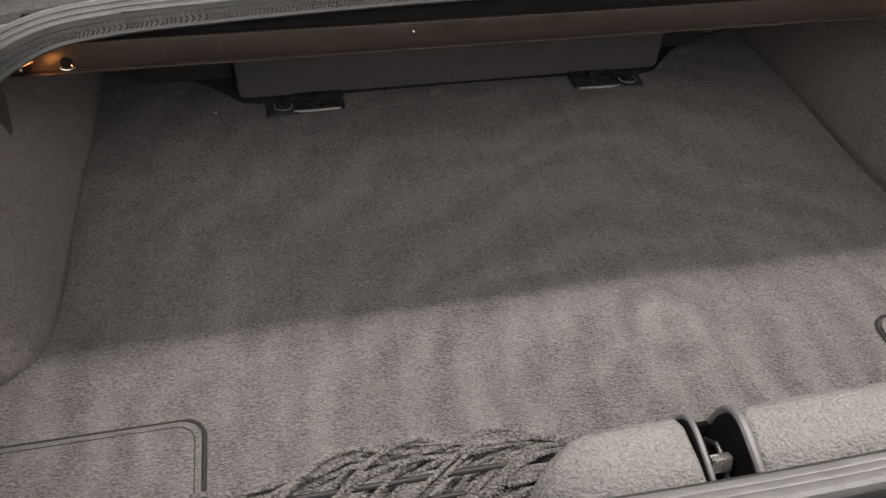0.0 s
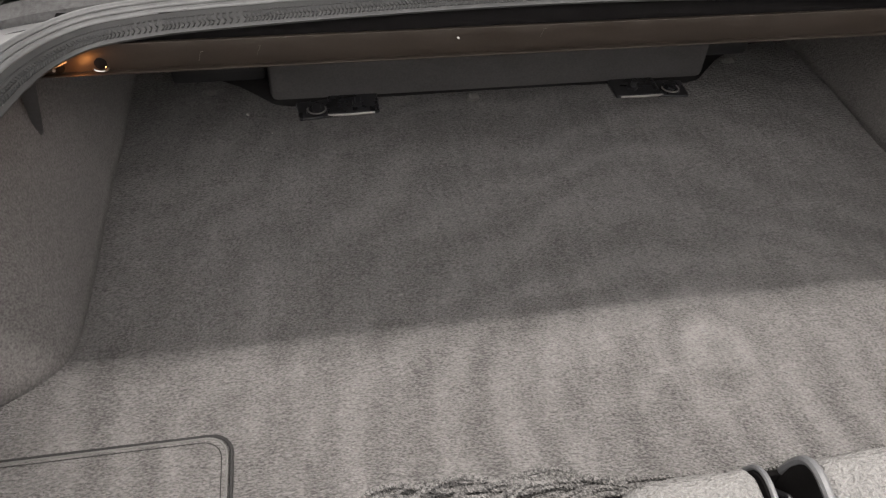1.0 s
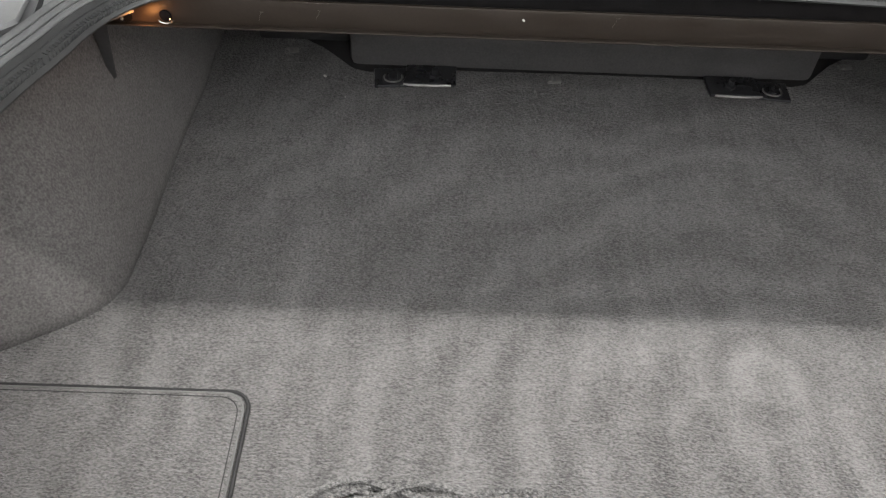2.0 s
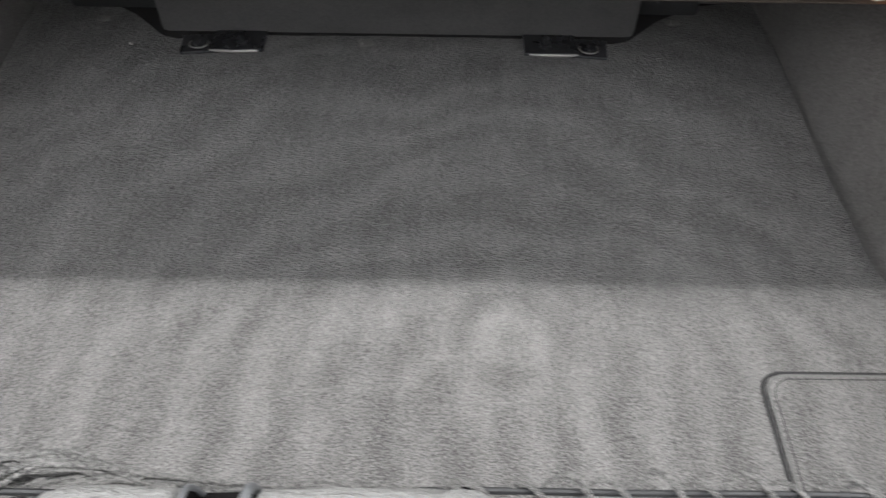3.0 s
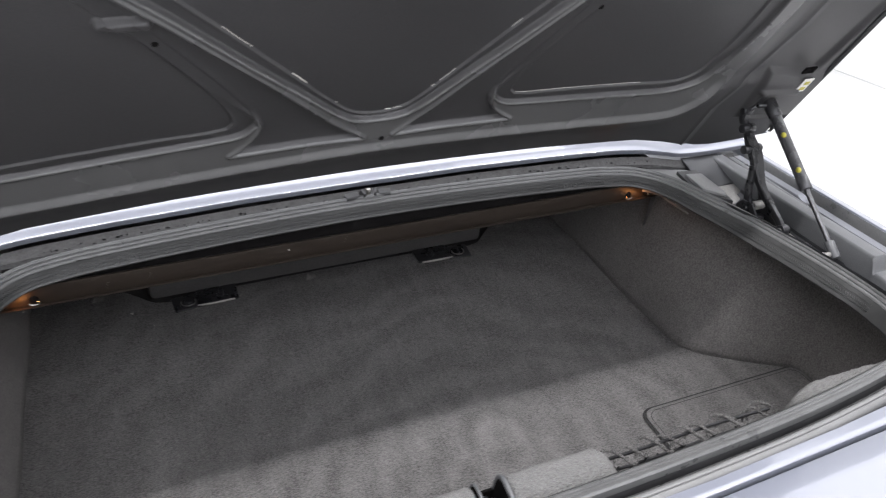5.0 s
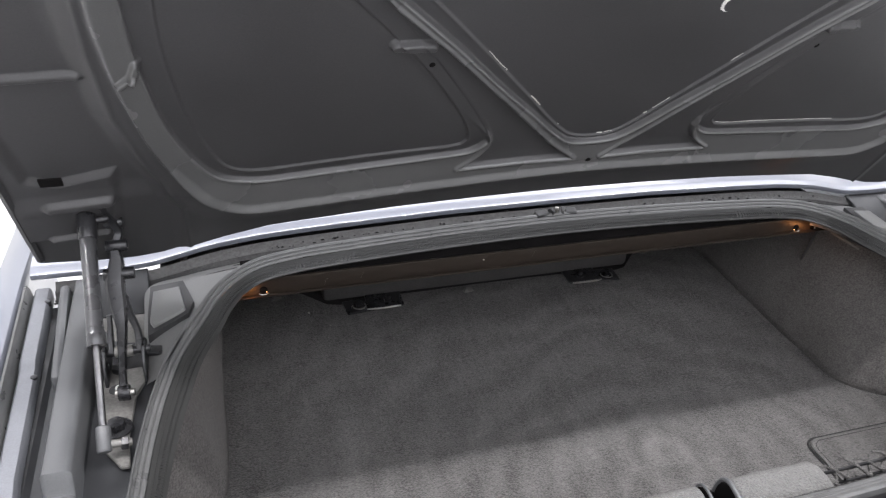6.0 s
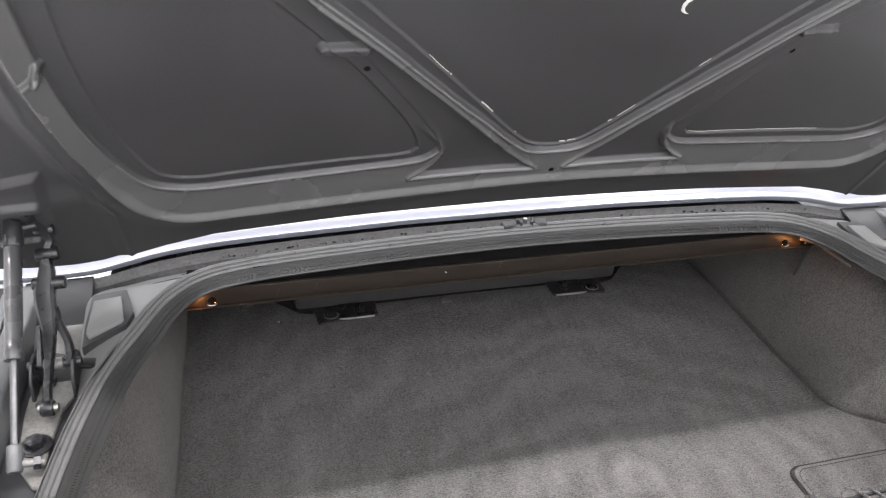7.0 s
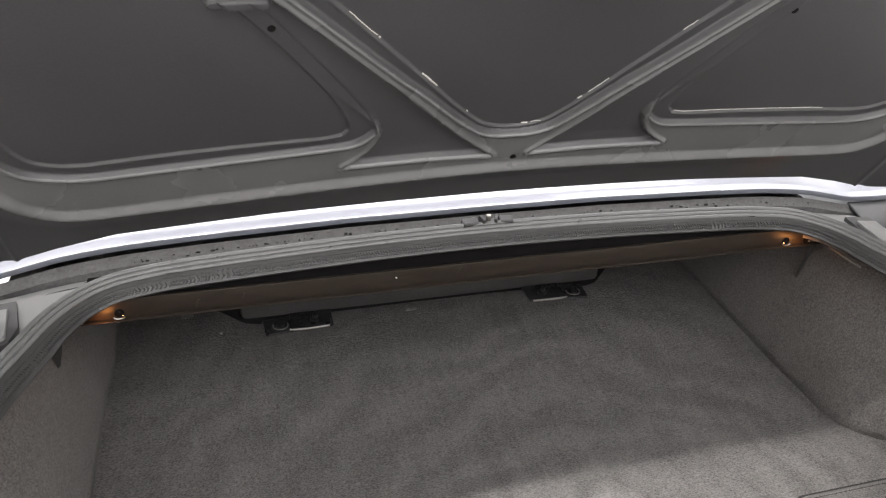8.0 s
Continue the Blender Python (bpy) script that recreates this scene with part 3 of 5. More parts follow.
def loft(name, stations, mat, parent, label=""):
    """A forged bar through stations (x, y, z, half width across the car, half depth), with eased corners."""
    p = smooth_path([q[:3] for q in stations], 0.005)
    along = np.r_[0, np.cumsum(np.linalg.norm(np.diff(p, axis=0), axis=1))]
    knots = [along[np.argmin(np.linalg.norm(p - np.array(q[:3]), axis=1))] for q in stations]
    hw, hd = (np.interp(along, knots, [q[k] for q in stations]) for k in (3, 4))
    d = np.gradient(p, axis=0)
    verts = []
    for q, t, w, e in zip(p, d, hw, hd):
        n = np.array([0, -t[2], t[1]])
        n = n / max(np.linalg.norm(n), 1e-9)
        for a, b in ((1, 0.6), (0.7, 1), (-0.7, 1), (-1, 0.6), (-1, -0.6), (-0.7, -1), (0.7, -1), (1, -0.6)):
            verts.append(q + np.array([1, 0, 0]) * a * w + n * b * e)
    k = len(p)
    return raw(name, verts, strip_faces(k, 8, close_cols=True) + [tuple(range(8)), tuple(range(8 * k - 8, 8 * k))], mat, parent, label, smooth=35)


def hinge(s):
    h = part("lid_hinge", bmesh.new(), HINGE_BASE, car, "black steel lid hinge with a forged forked arm")
    bm = bmesh.new()
    # base plate, narrower towards its rear end
    plan = [(0.752, 0.945), (0.746, 0.86), (0.737, 0.775), (0.712, 0.735), (0.702, 0.735), (0.706, 0.79), (0.702, 0.865), (0.692, 0.89), (0.690, 0.948)]
    face = bm.faces.new([bm.verts.new((s * x, y, 0.7585)) for x, y in plan])
    ex = bmesh.ops.extrude_face_region(bm, geom=[face])
    bmesh.ops.translate(bm, verts=[v for v in ex["geom"] if isinstance(v, bmesh.types.BMVert)], vec=(0, 0, -0.006))
    bmesh.ops.recalc_face_normals(bm, faces=bm.faces)
    bmesh.ops.bevel(bm, geom=list(bm.edges), offset=0.0012, segments=2, affect="EDGES")
    bm.to_mesh(h.data)
    bm.free()
    # upright lugs that carry the pivot
    for x in (0.690, 0.740):
        polyplate("lug", [(0.888, 0.757), (0.895, 0.786), (0.912, 0.802), (0.936, 0.802), (0.948, 0.788), (0.950, 0.757)], 0.0045, s * x, STEEL, h, "upright black pivot lug")
    bolt = rod("bolt", (s * 0.721, 0.803, 0.758), (s * 0.721, 0.803, 0.771), 0.0115, STEEL, h, "black hexagon bolt", sides=6, bevel=0.0015)
    rod("washer", (s * 0.721, 0.803, 0.758), (s * 0.721, 0.803, 0.7612), 0.019, STEEL, bolt, bevel=0.001, sides=24)
    bolt = rod("bolt", (s * 0.727, 0.922, 0.758), (s * 0.727, 0.922, 0.768), 0.0095, STEEL, h, "black hexagon bolt", sides=6, bevel=0.0015)
    rod("plate_hole", (s * 0.727, 0.882, 0.757), (s * 0.727, 0.882, 0.7592), 0.0105, BLACK, h, "dark hole in the hinge plate", bevel=0.0004)
    rod("locating_stud", (s * 0.724, 0.881, 0.757), (s * 0.724, 0.881, 0.764), 0.005, WHITE, h, "pale clip in the hinge plate", bevel=0.0015)
    rod("locating_stud", (s * 0.709, 0.768, 0.757), (s * 0.709, 0.768, 0.764), 0.0055, BRIGHT, h, "bright locating stud", bevel=0.001)
    # forged arm: broad body, long leg to the rear foot, short leg to the pivot
    loft("hinge_arm", [(s * 0.713, 0.992, 0.918, 0.0055, 0.0068), (s * 0.712, 0.978, 0.900, 0.0094, 0.0085), (s * 0.716, 0.962, 0.880, 0.0125, 0.0093), (s * 0.715, 0.945, 0.855, 0.0109, 0.0085), (s * 0.713, 0.925, 0.830, 0.0070, 0.0076), (s * 0.714, 0.895, 0.805, 0.0051, 0.0068), (s * 0.714, 0.868, 0.788, 0.0047, 0.0068), (s * 0.713, 0.850, 0.774, 0.0051, 0.0068)], STEEL, h, "forged black hinge arm")
    loft("short_leg", [(s * 0.708, 0.950, 0.862, 0.0062, 0.0068), (s * 0.703, 0.944, 0.838, 0.0047, 0.0068), (s * 0.696, 0.936, 0.815, 0.0043, 0.0068), (s * 0.695, 0.925, 0.790, 0.0051, 0.0085)], STEEL, h, "short black leg of the hinge arm")
    loft("inner_leg", [(s * 0.730, 0.950, 0.835, 0.0031, 0.0051), (s * 0.731, 0.938, 0.812, 0.0035, 0.0068), (s * 0.732, 0.925, 0.790, 0.0039, 0.0085)], STEEL, h, "thin black leg of the hinge arm")
    rod("arm_foot", (s * 0.700, 0.851, 0.776), (s * 0.724, 0.851, 0.776), 0.0055, BRIGHT, h, "bright pivot of the rear leg", bevel=0.001)
    rod("arm_eye", (s * 0.7055, 0.851, 0.776), (s * 0.7205, 0.851, 0.776), 0.0105, STEEL, h, "black eye of the rear leg", bevel=0.0015, sides=20)
    rod("pivot_pin", (s * 0.682, 0.924, 0.790), (s * 0.748, 0.924, 0.790), 0.006, STEEL, h, "black pivot pin", bevel=0.001)
    rod("pivot_sleeve", (s * 0.704, 0.924, 0.790), (s * 0.728, 0.924, 0.790), 0.0085, HINGE_BASE, h, "bare steel sleeve on the pivot pin", bevel=0.001)
    for y, z, x0, x1, r in ((0.968, 0.888, 0.690, 0.730, 0.0085), (0.990, 0.920, 0.696, 0.724, 0.0085), (1.002, 0.950, 0.698, 0.722, 0.0075)):
        rod("knuckle", (s * x0, y, z), (s * x1, y, z), r, STEEL, h, "black hinge knuckle", bevel=0.0015, sides=18)
    loft("upper_link", [(s * 0.712, 0.990, 0.918, 0.006, 0.007), (s * 0.706, 1.002, 0.934, 0.0055, 0.007), (s * 0.709, 1.000, 0.952, 0.006, 0.0075), (s * 0.714, 0.990, 0.972, 0.005, 0.006), (s * 0.718, 0.975, 0.998, 0.006, 0.006)], STEEL, h, "small black upper link")
    bm = bmesh.new()
    box_into(bm, (s * 0.681, 0.934, 0.778), (0.026, 0.019, 0.007), (0, s * -8, 0), 0.003)
    part("stop_tab", bm, STEEL, h, "black stop tab")


def strut(s):
    top, foot = Vector((s * 0.738, 0.977, 0.966)), Vector((s * 0.728, 0.752, 0.782))
    g = part("gas_strut", bmesh.new(), TUBE, car, "satin black gas strut holding the lid up")
    way = (foot - top).normalized()
    length = (foot - top).length
    bm = bmesh.new()
    rod_into(bm, top + way * 0.02, top + way * (0.58 * length), 0.0102, sides=20)
    bmesh.ops.recalc_face_normals(bm, faces=bm.faces)
    bmesh.ops.bevel(bm, geom=list({e for f in bm.faces if len(f.verts) > 4 for e in f.edges}), offset=0.0012, segments=2, affect="EDGES")
    bm.to_mesh(g.data)
    bm.free()
    g.data.polygons.foreach_set("use_smooth", [True] * len(g.data.polygons))
    g.data.set_sharp_from_angle(angle=radians(40))
    rod("tube_collar", top + way * (0.50 * length), top + way * (0.585 * length), 0.0110, TUBE, g, bevel=0.001)
    rod("piston_rod", top + way * (0.57 * length), foot, 0.0045, ROD, g, "polished steel piston rod")
    rod("upper_socket", top - way * 0.012, top + way * 0.026, 0.0122, STEEL, g, "black ball socket", bevel=0.003)
    rod("lower_socket", foot - way * 0.022, foot + way * 0.010, 0.0088, PLASTIC, g, "grey ball socket", bevel=0.003)
    rod("ball_stud", foot, foot + Vector((-s * 0.03, 0.004, -0.006)), 0.0048, HINGE_BASE, g, "bright ball stud", bevel=0.001)
    rod("ball_stud", top, top + Vector((-s * 0.026, 0.006, 0.0)), 0.005, STEEL, g, bevel=0.001)
    rod("stud_nut", foot + Vector((-s * 0.018, 0.0024, -0.0036)), foot + Vector((-s * 0.026, 0.0034, -0.005)), 0.0085, STEEL, g, "black nut", sides=6, bevel=0.001)


side(-1)
side(1)
marked = [ob for ob in car.children if ob.name.startswith("gas_strut")][-1]
top, foot = Vector((0.738, 0.977, 0.966)), Vector((0.728, 0.752, 0.782))
for f in (0.22, 0.46):
    bm = bmesh.new()
    bmesh.ops.create_icosphere(bm, subdivisions=2, radius=0.006, matrix=Matrix.Translation(top.lerp(foot, f) + Vector((-0.0070, -0.0045, 0.0052))) @ Matrix.Diagonal((0.7, 0.9, 0.9, 1)))
    part("paint_dab", bm, YELLOW, marked, "dab of yellow marking paint")


# ---- rear panel and bumper ----
def rear_y(x):
    """Inner edge of the rear paintwork."""
    return float(np.interp(abs(x), [0, 0.2, 0.4, 0.6, 0.66, 0.70, 0.735, 0.76, 0.95], [0.425, 0.429, 0.441, 0.460, 0.475, 0.50, 0.55, 0.60, 0.60]))


def seam_y(x):
    return 0.402 + 0.055 * min(abs(x), 0.95) ** 1.5


def rear_z(x, y):
    return 0.787 - 0.03 * abs(x) ** 2 - 0.08 * max(0.0, 0.42 - y) ** 1.6 - 0.02 * max(0, abs(x) - 0.8)


bxs = np.linspace(-0.935, 0.935, 120)
rows = []
for x in bxs:
    a, b = rear_y(x), seam_y(x)
    rows += [(x, a + 0.003, rear_z(x, a) - 0.03), (x, a, rear_z(x, a) - 0.004)] + [(x, y, rear_z(x, y)) for y in np.linspace(a - 0.003, b + 0.006, 4)] + [(x, b + 0.0035, rear_z(x, b) - 0.001), (x, b + 0.0025, rear_z(x, b) - 0.004), (x, b + 0.0025, rear_z(x, b) - 0.02)]
raw("rear_panel", rows, strip_faces(len(bxs), len(rows) // len(bxs)), PAINT, car, "glossy silver lilac rear panel below the seal")
rows = []
for x in bxs:
    b = seam_y(x)
    rows += [(x, b - 0.0025, rear_z(x, b) - 0.02), (x, b - 0.0025, rear_z(x, b) - 0.004), (x, b - 0.0035, rear_z(x, b) - 0.001)]
    rows += [(x, y, rear_z(x, y)) for y in np.linspace(b - 0.006, 0.20, 8)]
    rows += [(x, 0.18, 0.752), (x, 0.165, 0.735), (x, 0.15, 0.70), (x, 0.14, 0.6), (x, 0.14, 0.4), (x, 0.17, 0.25)]
bumper = raw("rear_bumper", rows, strip_faces(len(bxs), len(rows) // len(bxs)), PAINT, car, "glossy silver lilac rear bumper cover")
box("seam_filler", (0, 0.412, 0.758), (1.7, 0.09, 0.006), BLACK, car, "dark gap behind the bumper seam", bevel=0)
clip = rod("bumper_clip", (0.49, 0.428, 0.776), (0.49, 0.4275, 0.7825), 0.0040, WHITE, bumper, "small pale clip in the bumper seam", bevel=0.001)
rod("clip_slot", (0.4935, 0.430, 0.778), (0.4935, 0.430, 0.7822), 0.0022, BLACK, clip, "dark slot of the clip", bevel=0.0005)
# black channel between seal and paint
REAR = [q for q in LOOP if q[1] < 0.57]
raw("seal_channel", *sweep_plan(REAR, [(0.0015, -0.012), (0.003, -0.024), (0.0085, -0.026), (0.0105, -0.022), (0.0112, -0.014)], closed=False, flip=-1), BLACK, car, "black channel outside the rubber seal")
lip = raw("channel_lip", *sweep_plan(REAR, [(0.0108, -0.020), (0.0112, -0.0125), (0.0128, -0.0100), (0.0165, -0.0088), (0.0185, -0.0096), (0.0192, -0.0120), (0.0202, -0.0115), (0.0235, -0.0125), (0.0265, -0.016), (0.027, -0.024)], closed=False, flip=-1), PANEL_GREY, car, "grey rubber lip outside the channel")
# fine serration along the channel's edge
pts = smooth_path(REAR, 0.0036)
aim = np.gradient(pts, axis=0)
aim /= np.linalg.norm(aim, axis=1)[:, None]
verts, faces = [], []
for q, d in zip(pts, aim):
    n = np.array([-d[1], d[0], 0.0])
    k = len(verts)
    for a, b, c in ((0.0080, -1, -0.0145), (0.0080, 1, -0.0145), (0.0125, 1, -0.0102), (0.0125, -1, -0.0102), (0.0110, -1, -0.022), (0.0110, 1, -0.022)):
        verts.append(q + n * a + d * b * 0.0010 + np.array([0, 0, c]))
    faces += [(k, k + 1, k + 2, k + 3), (k, k + 1, k + 5, k + 4), (k, k + 3, k + 4), (k + 1, k + 2, k + 5)]
tagged(raw("channel_serration", verts, faces, RUBBER, lip, "fine rubber serration", smooth=0), kind="stuff")


# ---- boot lid ----
LID_O, LID_U, LID_N = Vector((0, 1.0, 0.99)), Vector((0, -0.514, 0.857)), Vector((0, -0.857, -0.514))


def on_lid(x, u, w):
    return Vector((x, 0, 0)) + LID_O + LID_U * u + LID_N * w


def lid_low(a):
    return np.interp(a, [0, 0.3, 0.5, 0.57, 0.62, 0.66, 0.70, 0.75, 0.82], [-0.089, -0.091, -0.098, -0.113, -0.128, -0.140, -0.142, -0.135, -0.118])


def poly_dist(px, pu, poly, closed=True):
    """Distance to a polygon's edges, negative inside when closed."""
    p = np.array(poly, float)
    best = np.full(px.shape, 9.0)
    inside = np.zeros(px.shape, bool)
    n = len(p)
    for i in range(n if closed else n - 1):
        a, b = p[i], p[(i + 1) % n]
        e = b - a
        t = np.clip(((px - a[0]) * e[0] + (pu - a[1]) * e[1]) / (e @ e), 0, 1)
        best = np.minimum(best, np.hypot(px - a[0] - t * e[0], pu - a[1] - t * e[1]))
        if closed:
            cross = (a[1] > pu) != (b[1] > pu)
            inside ^= cross & (px < e[0] * (pu - a[1]) / (e[1] if e[1] else 1e-9) + a[0])
    return np.where(inside, -best, best) if closed else best


def ramp(d, a, b):
    t = np.clip((d - a) / (b - a), 0, 1)
    return t * t * (3 - 2 * t)


def rounded(poly, step=0.01):
    return smooth_path([(x, u, 0) for x, u in poly], step, closed=True)[:, :2]


FRAME = [(0, -0.009), (0.17, -0.0125), (0.30, -0.016), (0.43, -0.019), (0.51, -0.018), (0.545, -0.006), (0.575, 0.022), (0.600, 0.065), (0.620, 0.13), (0.634, 0.22), (0.640, 0.30), (0.638, 0.38), (0.62, 0.46), (0.55, 0.50), (0.3, 0.51), (0, 0.51)]
FRAME = rounded(FRAME + [(-x, u) for x, u in FRAME[-2:0:-1]], 0.008)
PANEL = rounded([(0.206, 0.085), (0.2045, 0.071), (0.212, 0.062), (0.232, 0.0585), (0.31, 0.058), (0.42, 0.0555), (0.49, 0.053), (0.51, 0.0555), (0.533, 0.065), (0.547, 0.084), (0.565, 0.14), (0.577, 0.205), (0.583, 0.31), (0.568, 0.43), (0.52, 0.455), (0.46, 0.43), (0.385, 0.345), (0.29, 0.23), (0.225, 0.130)], 0.015)
PANEL_OUT = rounded([(0.172, 0.079), (0.178, 0.064), (0.19, 0.053), (0.21, 0.0465), (0.27, 0.043), (0.35, 0.040), (0.45, 0.037), (0.49, 0.037), (0.52, 0.042), (0.55, 0.056), (0.570, 0.084), (0.592, 0.14), (0.606, 0.21), (0.612, 0.33), (0.597, 0.45), (0.52, 0.48), (0.44, 0.455), (0.345, 0.345), (0.25, 0.21), (0.195, 0.125)], 0.008)
CENTRE = [(0.0, 0.0525), (0.017, 0.0535), (0.040, 0.061), (0.0615, 0.0795), (0.087, 0.106), (0.129, 0.1545), (0.155, 0.1835), (0.214, 0.25), (0.30, 0.343), (0.40, 0.44), (0.34, 0.475), (0.0, 0.48)]
CENTRE = rounded(CENTRE + [(-x, u) for x, u in CENTRE[-2:0:-1]], 0.01)
CENTRE_OUT = [(0.0, 0.0455), (0.021, 0.0462), (0.042, 0.052), (0.062, 0.067), (0.087, 0.091), (0.120, 0.1255), (0.157, 0.1615), (0.217, 0.2245), (0.255, 0.265), (0.35, 0.36), (0.45, 0.455), (0.34, 0.49), (0.0, 0.495)]
CENTRE_OUT = rounded(CENTRE_OUT + [(-x, u) for x, u in CENTRE_OUT[-2:0:-1]], 0.012)
WEDGE = [(0.023, 0.0145), (0.10, 0.0165), (0.213, 0.0150), (0.195, 0.0265), (0.181, 0.039), (0.1715, 0.056), (0.169, 0.068), (0.173, 0.080), (0.187, 0.099), (0.215, 0.13), (0.30, 0.24), (0.40, 0.345), (0.47, 0.44), (0.445, 0.437), (0.36, 0.355), (0.265, 0.262), (0.20, 0.192), (0.156, 0.146), (0.118, 0.104), (0.10, 0.084), (0.07, 0.052), (0.05, 0.034)]


def crisp(d, a, b, soft=0.25):
    """A straight slope from a to b with slightly rounded ends."""
    t = np.clip((d - a) / (b - a), 0, 1)
    return (1 - soft) * t + soft * t * t * (3 - 2 * t)


def bead(d, wide):
    return np.exp(-((d / wide) ** 2))


def pressed(x, u):
    """Coordinates of the pressing, which sits a little askew on the lid."""
    return x + 0.012 + 0.04 * u, u - 0.018 * (x + 0.012)


def unpressed(x, u):
    for _ in range(3):
        lx = x - 0.012 - 0.04 * (u + 0.018 * x)
    return lx, u + 0.018 * (lx + 0.012)


def lid_fields(x, u):
    px, pu = pressed(x, u)
    a = np.abs(px)
    return a, pu, poly_dist(a, pu, FRAME), poly_dist(a, pu, PANEL_OUT), poly_dist(a, pu, PANEL), poly_dist(px, pu, CENTRE_OUT), poly_dist(px, pu, CENTRE), poly_dist(a, pu, WEDGE)


def lid_relief(x, u):
    pa, pu, f, po, p, co, c, wd = lid_fields(x, u)
    a = np.abs(x)
    # the frame tilts out towards its lower edge and rolls over there
    w = 0.001 + 0.007 * ramp(f, -0.055, 0.0) * ramp(0.06 - pu, 0, 0.04) - 0.009 * ramp(f, 0.001, 0.05) - 0.004 * crisp(f, 0.0, 0.005)
    w += 0.0085 * np.where(f < 0, 1 - ramp(-f, 0.0, 0.012), bead(f, 0.003)) * ramp(0.10 - pu, 0, 0.05)
    # recesses, each with a rolled edge
    sunk = np.maximum(0.006 * crisp(-po, 0.0, 0.0035), 0.005 * crisp(-wd, 0.0, 0.0045))
    w -= np.maximum(sunk, 0.008 * crisp(-co, 0.0, 0.0035))
    w -= 0.0030 * crisp(-p, -0.001, 0.001) + 0.0030 * crisp(-c, -0.001, 0.001)
    w += 0.0006 * bead(p - 0.002, 0.0016) * (0.35 + 0.65 * ramp(0.14 - pu, 0, 0.06)) + 0.0010 * bead(c - 0.002, 0.0018)
    fade = 1 - 0.9 * ramp(pu, 0.085, 0.12)
    w += np.maximum(np.maximum(0.0015 * bead(po - 0.0012, 0.0024) * fade, 0.0018 * bead(co - 0.0012, 0.0024)), 0.0034 * bead(wd - 0.0015, 0.0034) * np.maximum(fade, bead(co - 0.010, 0.008)))
    side_line = np.interp(u, [-0.02, 0.085, 0.175, 0.28, 0.35, 0.5], [0.618, 0.652, 0.674, 0.680, 0.679, 0.66])
    w -= 0.006 * crisp(a - side_line, 0.0, 0.022)
    w += 0.0022 * bead(a - side_line, 0.004)
    # pad where the hinge is fixed
    pad = poly_dist(a, u, [(0.70, -0.06), (0.69, 0.02), (0.685, 0.075), (0.76, 0.062), (0.785, 0.075), (0.80, 0.2), (0.83, 0.42), (0.85, 0.42), (0.85, -0.06)])
    w += 0.008 * crisp(-pad, 0.0, 0.010)
    # pressed bumps
    d = poly_dist(pa, pu, [(0.284, 0.2665), (0.328, 0.2665)], closed=False)
    w += 0.010 * (1 - crisp(d, 0.004, 0.0085))
    for q, r, wide in (((0.634, 0.266), (0.640, 0.250), 0.006), ((0.640, 0.250), (0.654, 0.238), 0.0055), ((0.698, 0.240), (0.79, 0.242), 0.007), ((0.706, 0.019), (0.775, 0.019), 0.009), ((0.720, -0.052), (0.784, -0.052), 0.009)):
        d = poly_dist(a, u, [q, r], closed=False)
        w += 0.007 * (1 - crisp(d, wide * 0.4, wide))
    return w


def lid_height(x, u):
    return float(0.05 * x * x + lid_relief(np.array([x]), np.array([u]))[0])


def lid_points(x, u, lift=0.0):
    w = 0.05 * x**2 + lid_relief(x, u) + lift
    return np.array(LID_O) + x[..., None] * [1, 0, 0] + u[..., None] * np.array(LID_U) + w[..., None] * np.array(LID_N)


LX = np.concatenate([np.linspace(-0.815, -0.662, 52), np.linspace(-0.66, 0.66, 1101), np.linspace(0.662, 0.815, 52)])
LV = np.concatenate([np.linspace(0, 0.74, 380), np.linspace(0.75, 1, 24)])
gx, gv = np.meshgrid(LX, LV, indexing="ij")
low = lid_low(np.abs(gx))
gu = low + gv * (0.545 - low)
lid = raw("boot_lid", lid_points(gx, gu).reshape(-1, 3), strip_faces(len(LX), len(LV)), LID_SHADED, car, "charcoal pressed inner panel of the raised boot lid", smooth=60)


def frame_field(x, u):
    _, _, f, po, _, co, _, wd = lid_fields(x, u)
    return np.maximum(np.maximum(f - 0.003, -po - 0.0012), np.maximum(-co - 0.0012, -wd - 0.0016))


# the satin stiffening frame in its lit tone, cut out along its own outline
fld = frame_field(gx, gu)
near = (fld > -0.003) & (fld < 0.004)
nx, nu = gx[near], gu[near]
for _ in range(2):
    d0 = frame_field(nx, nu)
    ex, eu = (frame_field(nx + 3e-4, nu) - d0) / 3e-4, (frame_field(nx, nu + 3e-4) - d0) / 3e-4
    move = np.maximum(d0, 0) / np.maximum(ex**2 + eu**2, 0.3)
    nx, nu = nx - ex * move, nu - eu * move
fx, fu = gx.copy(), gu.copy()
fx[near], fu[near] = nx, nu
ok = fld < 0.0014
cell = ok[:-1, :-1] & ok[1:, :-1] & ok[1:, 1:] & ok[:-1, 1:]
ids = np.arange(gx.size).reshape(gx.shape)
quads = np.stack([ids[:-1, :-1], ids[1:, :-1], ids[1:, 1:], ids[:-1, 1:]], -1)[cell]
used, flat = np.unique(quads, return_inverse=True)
raw("lid_frame", lid_points(fx.ravel()[used], fu.ravel()[used], 0.0013), flat.reshape(-1, 4).tolist(), LID_LIT, lid, "satin grey stiffening frame with a V rib", smooth=60)
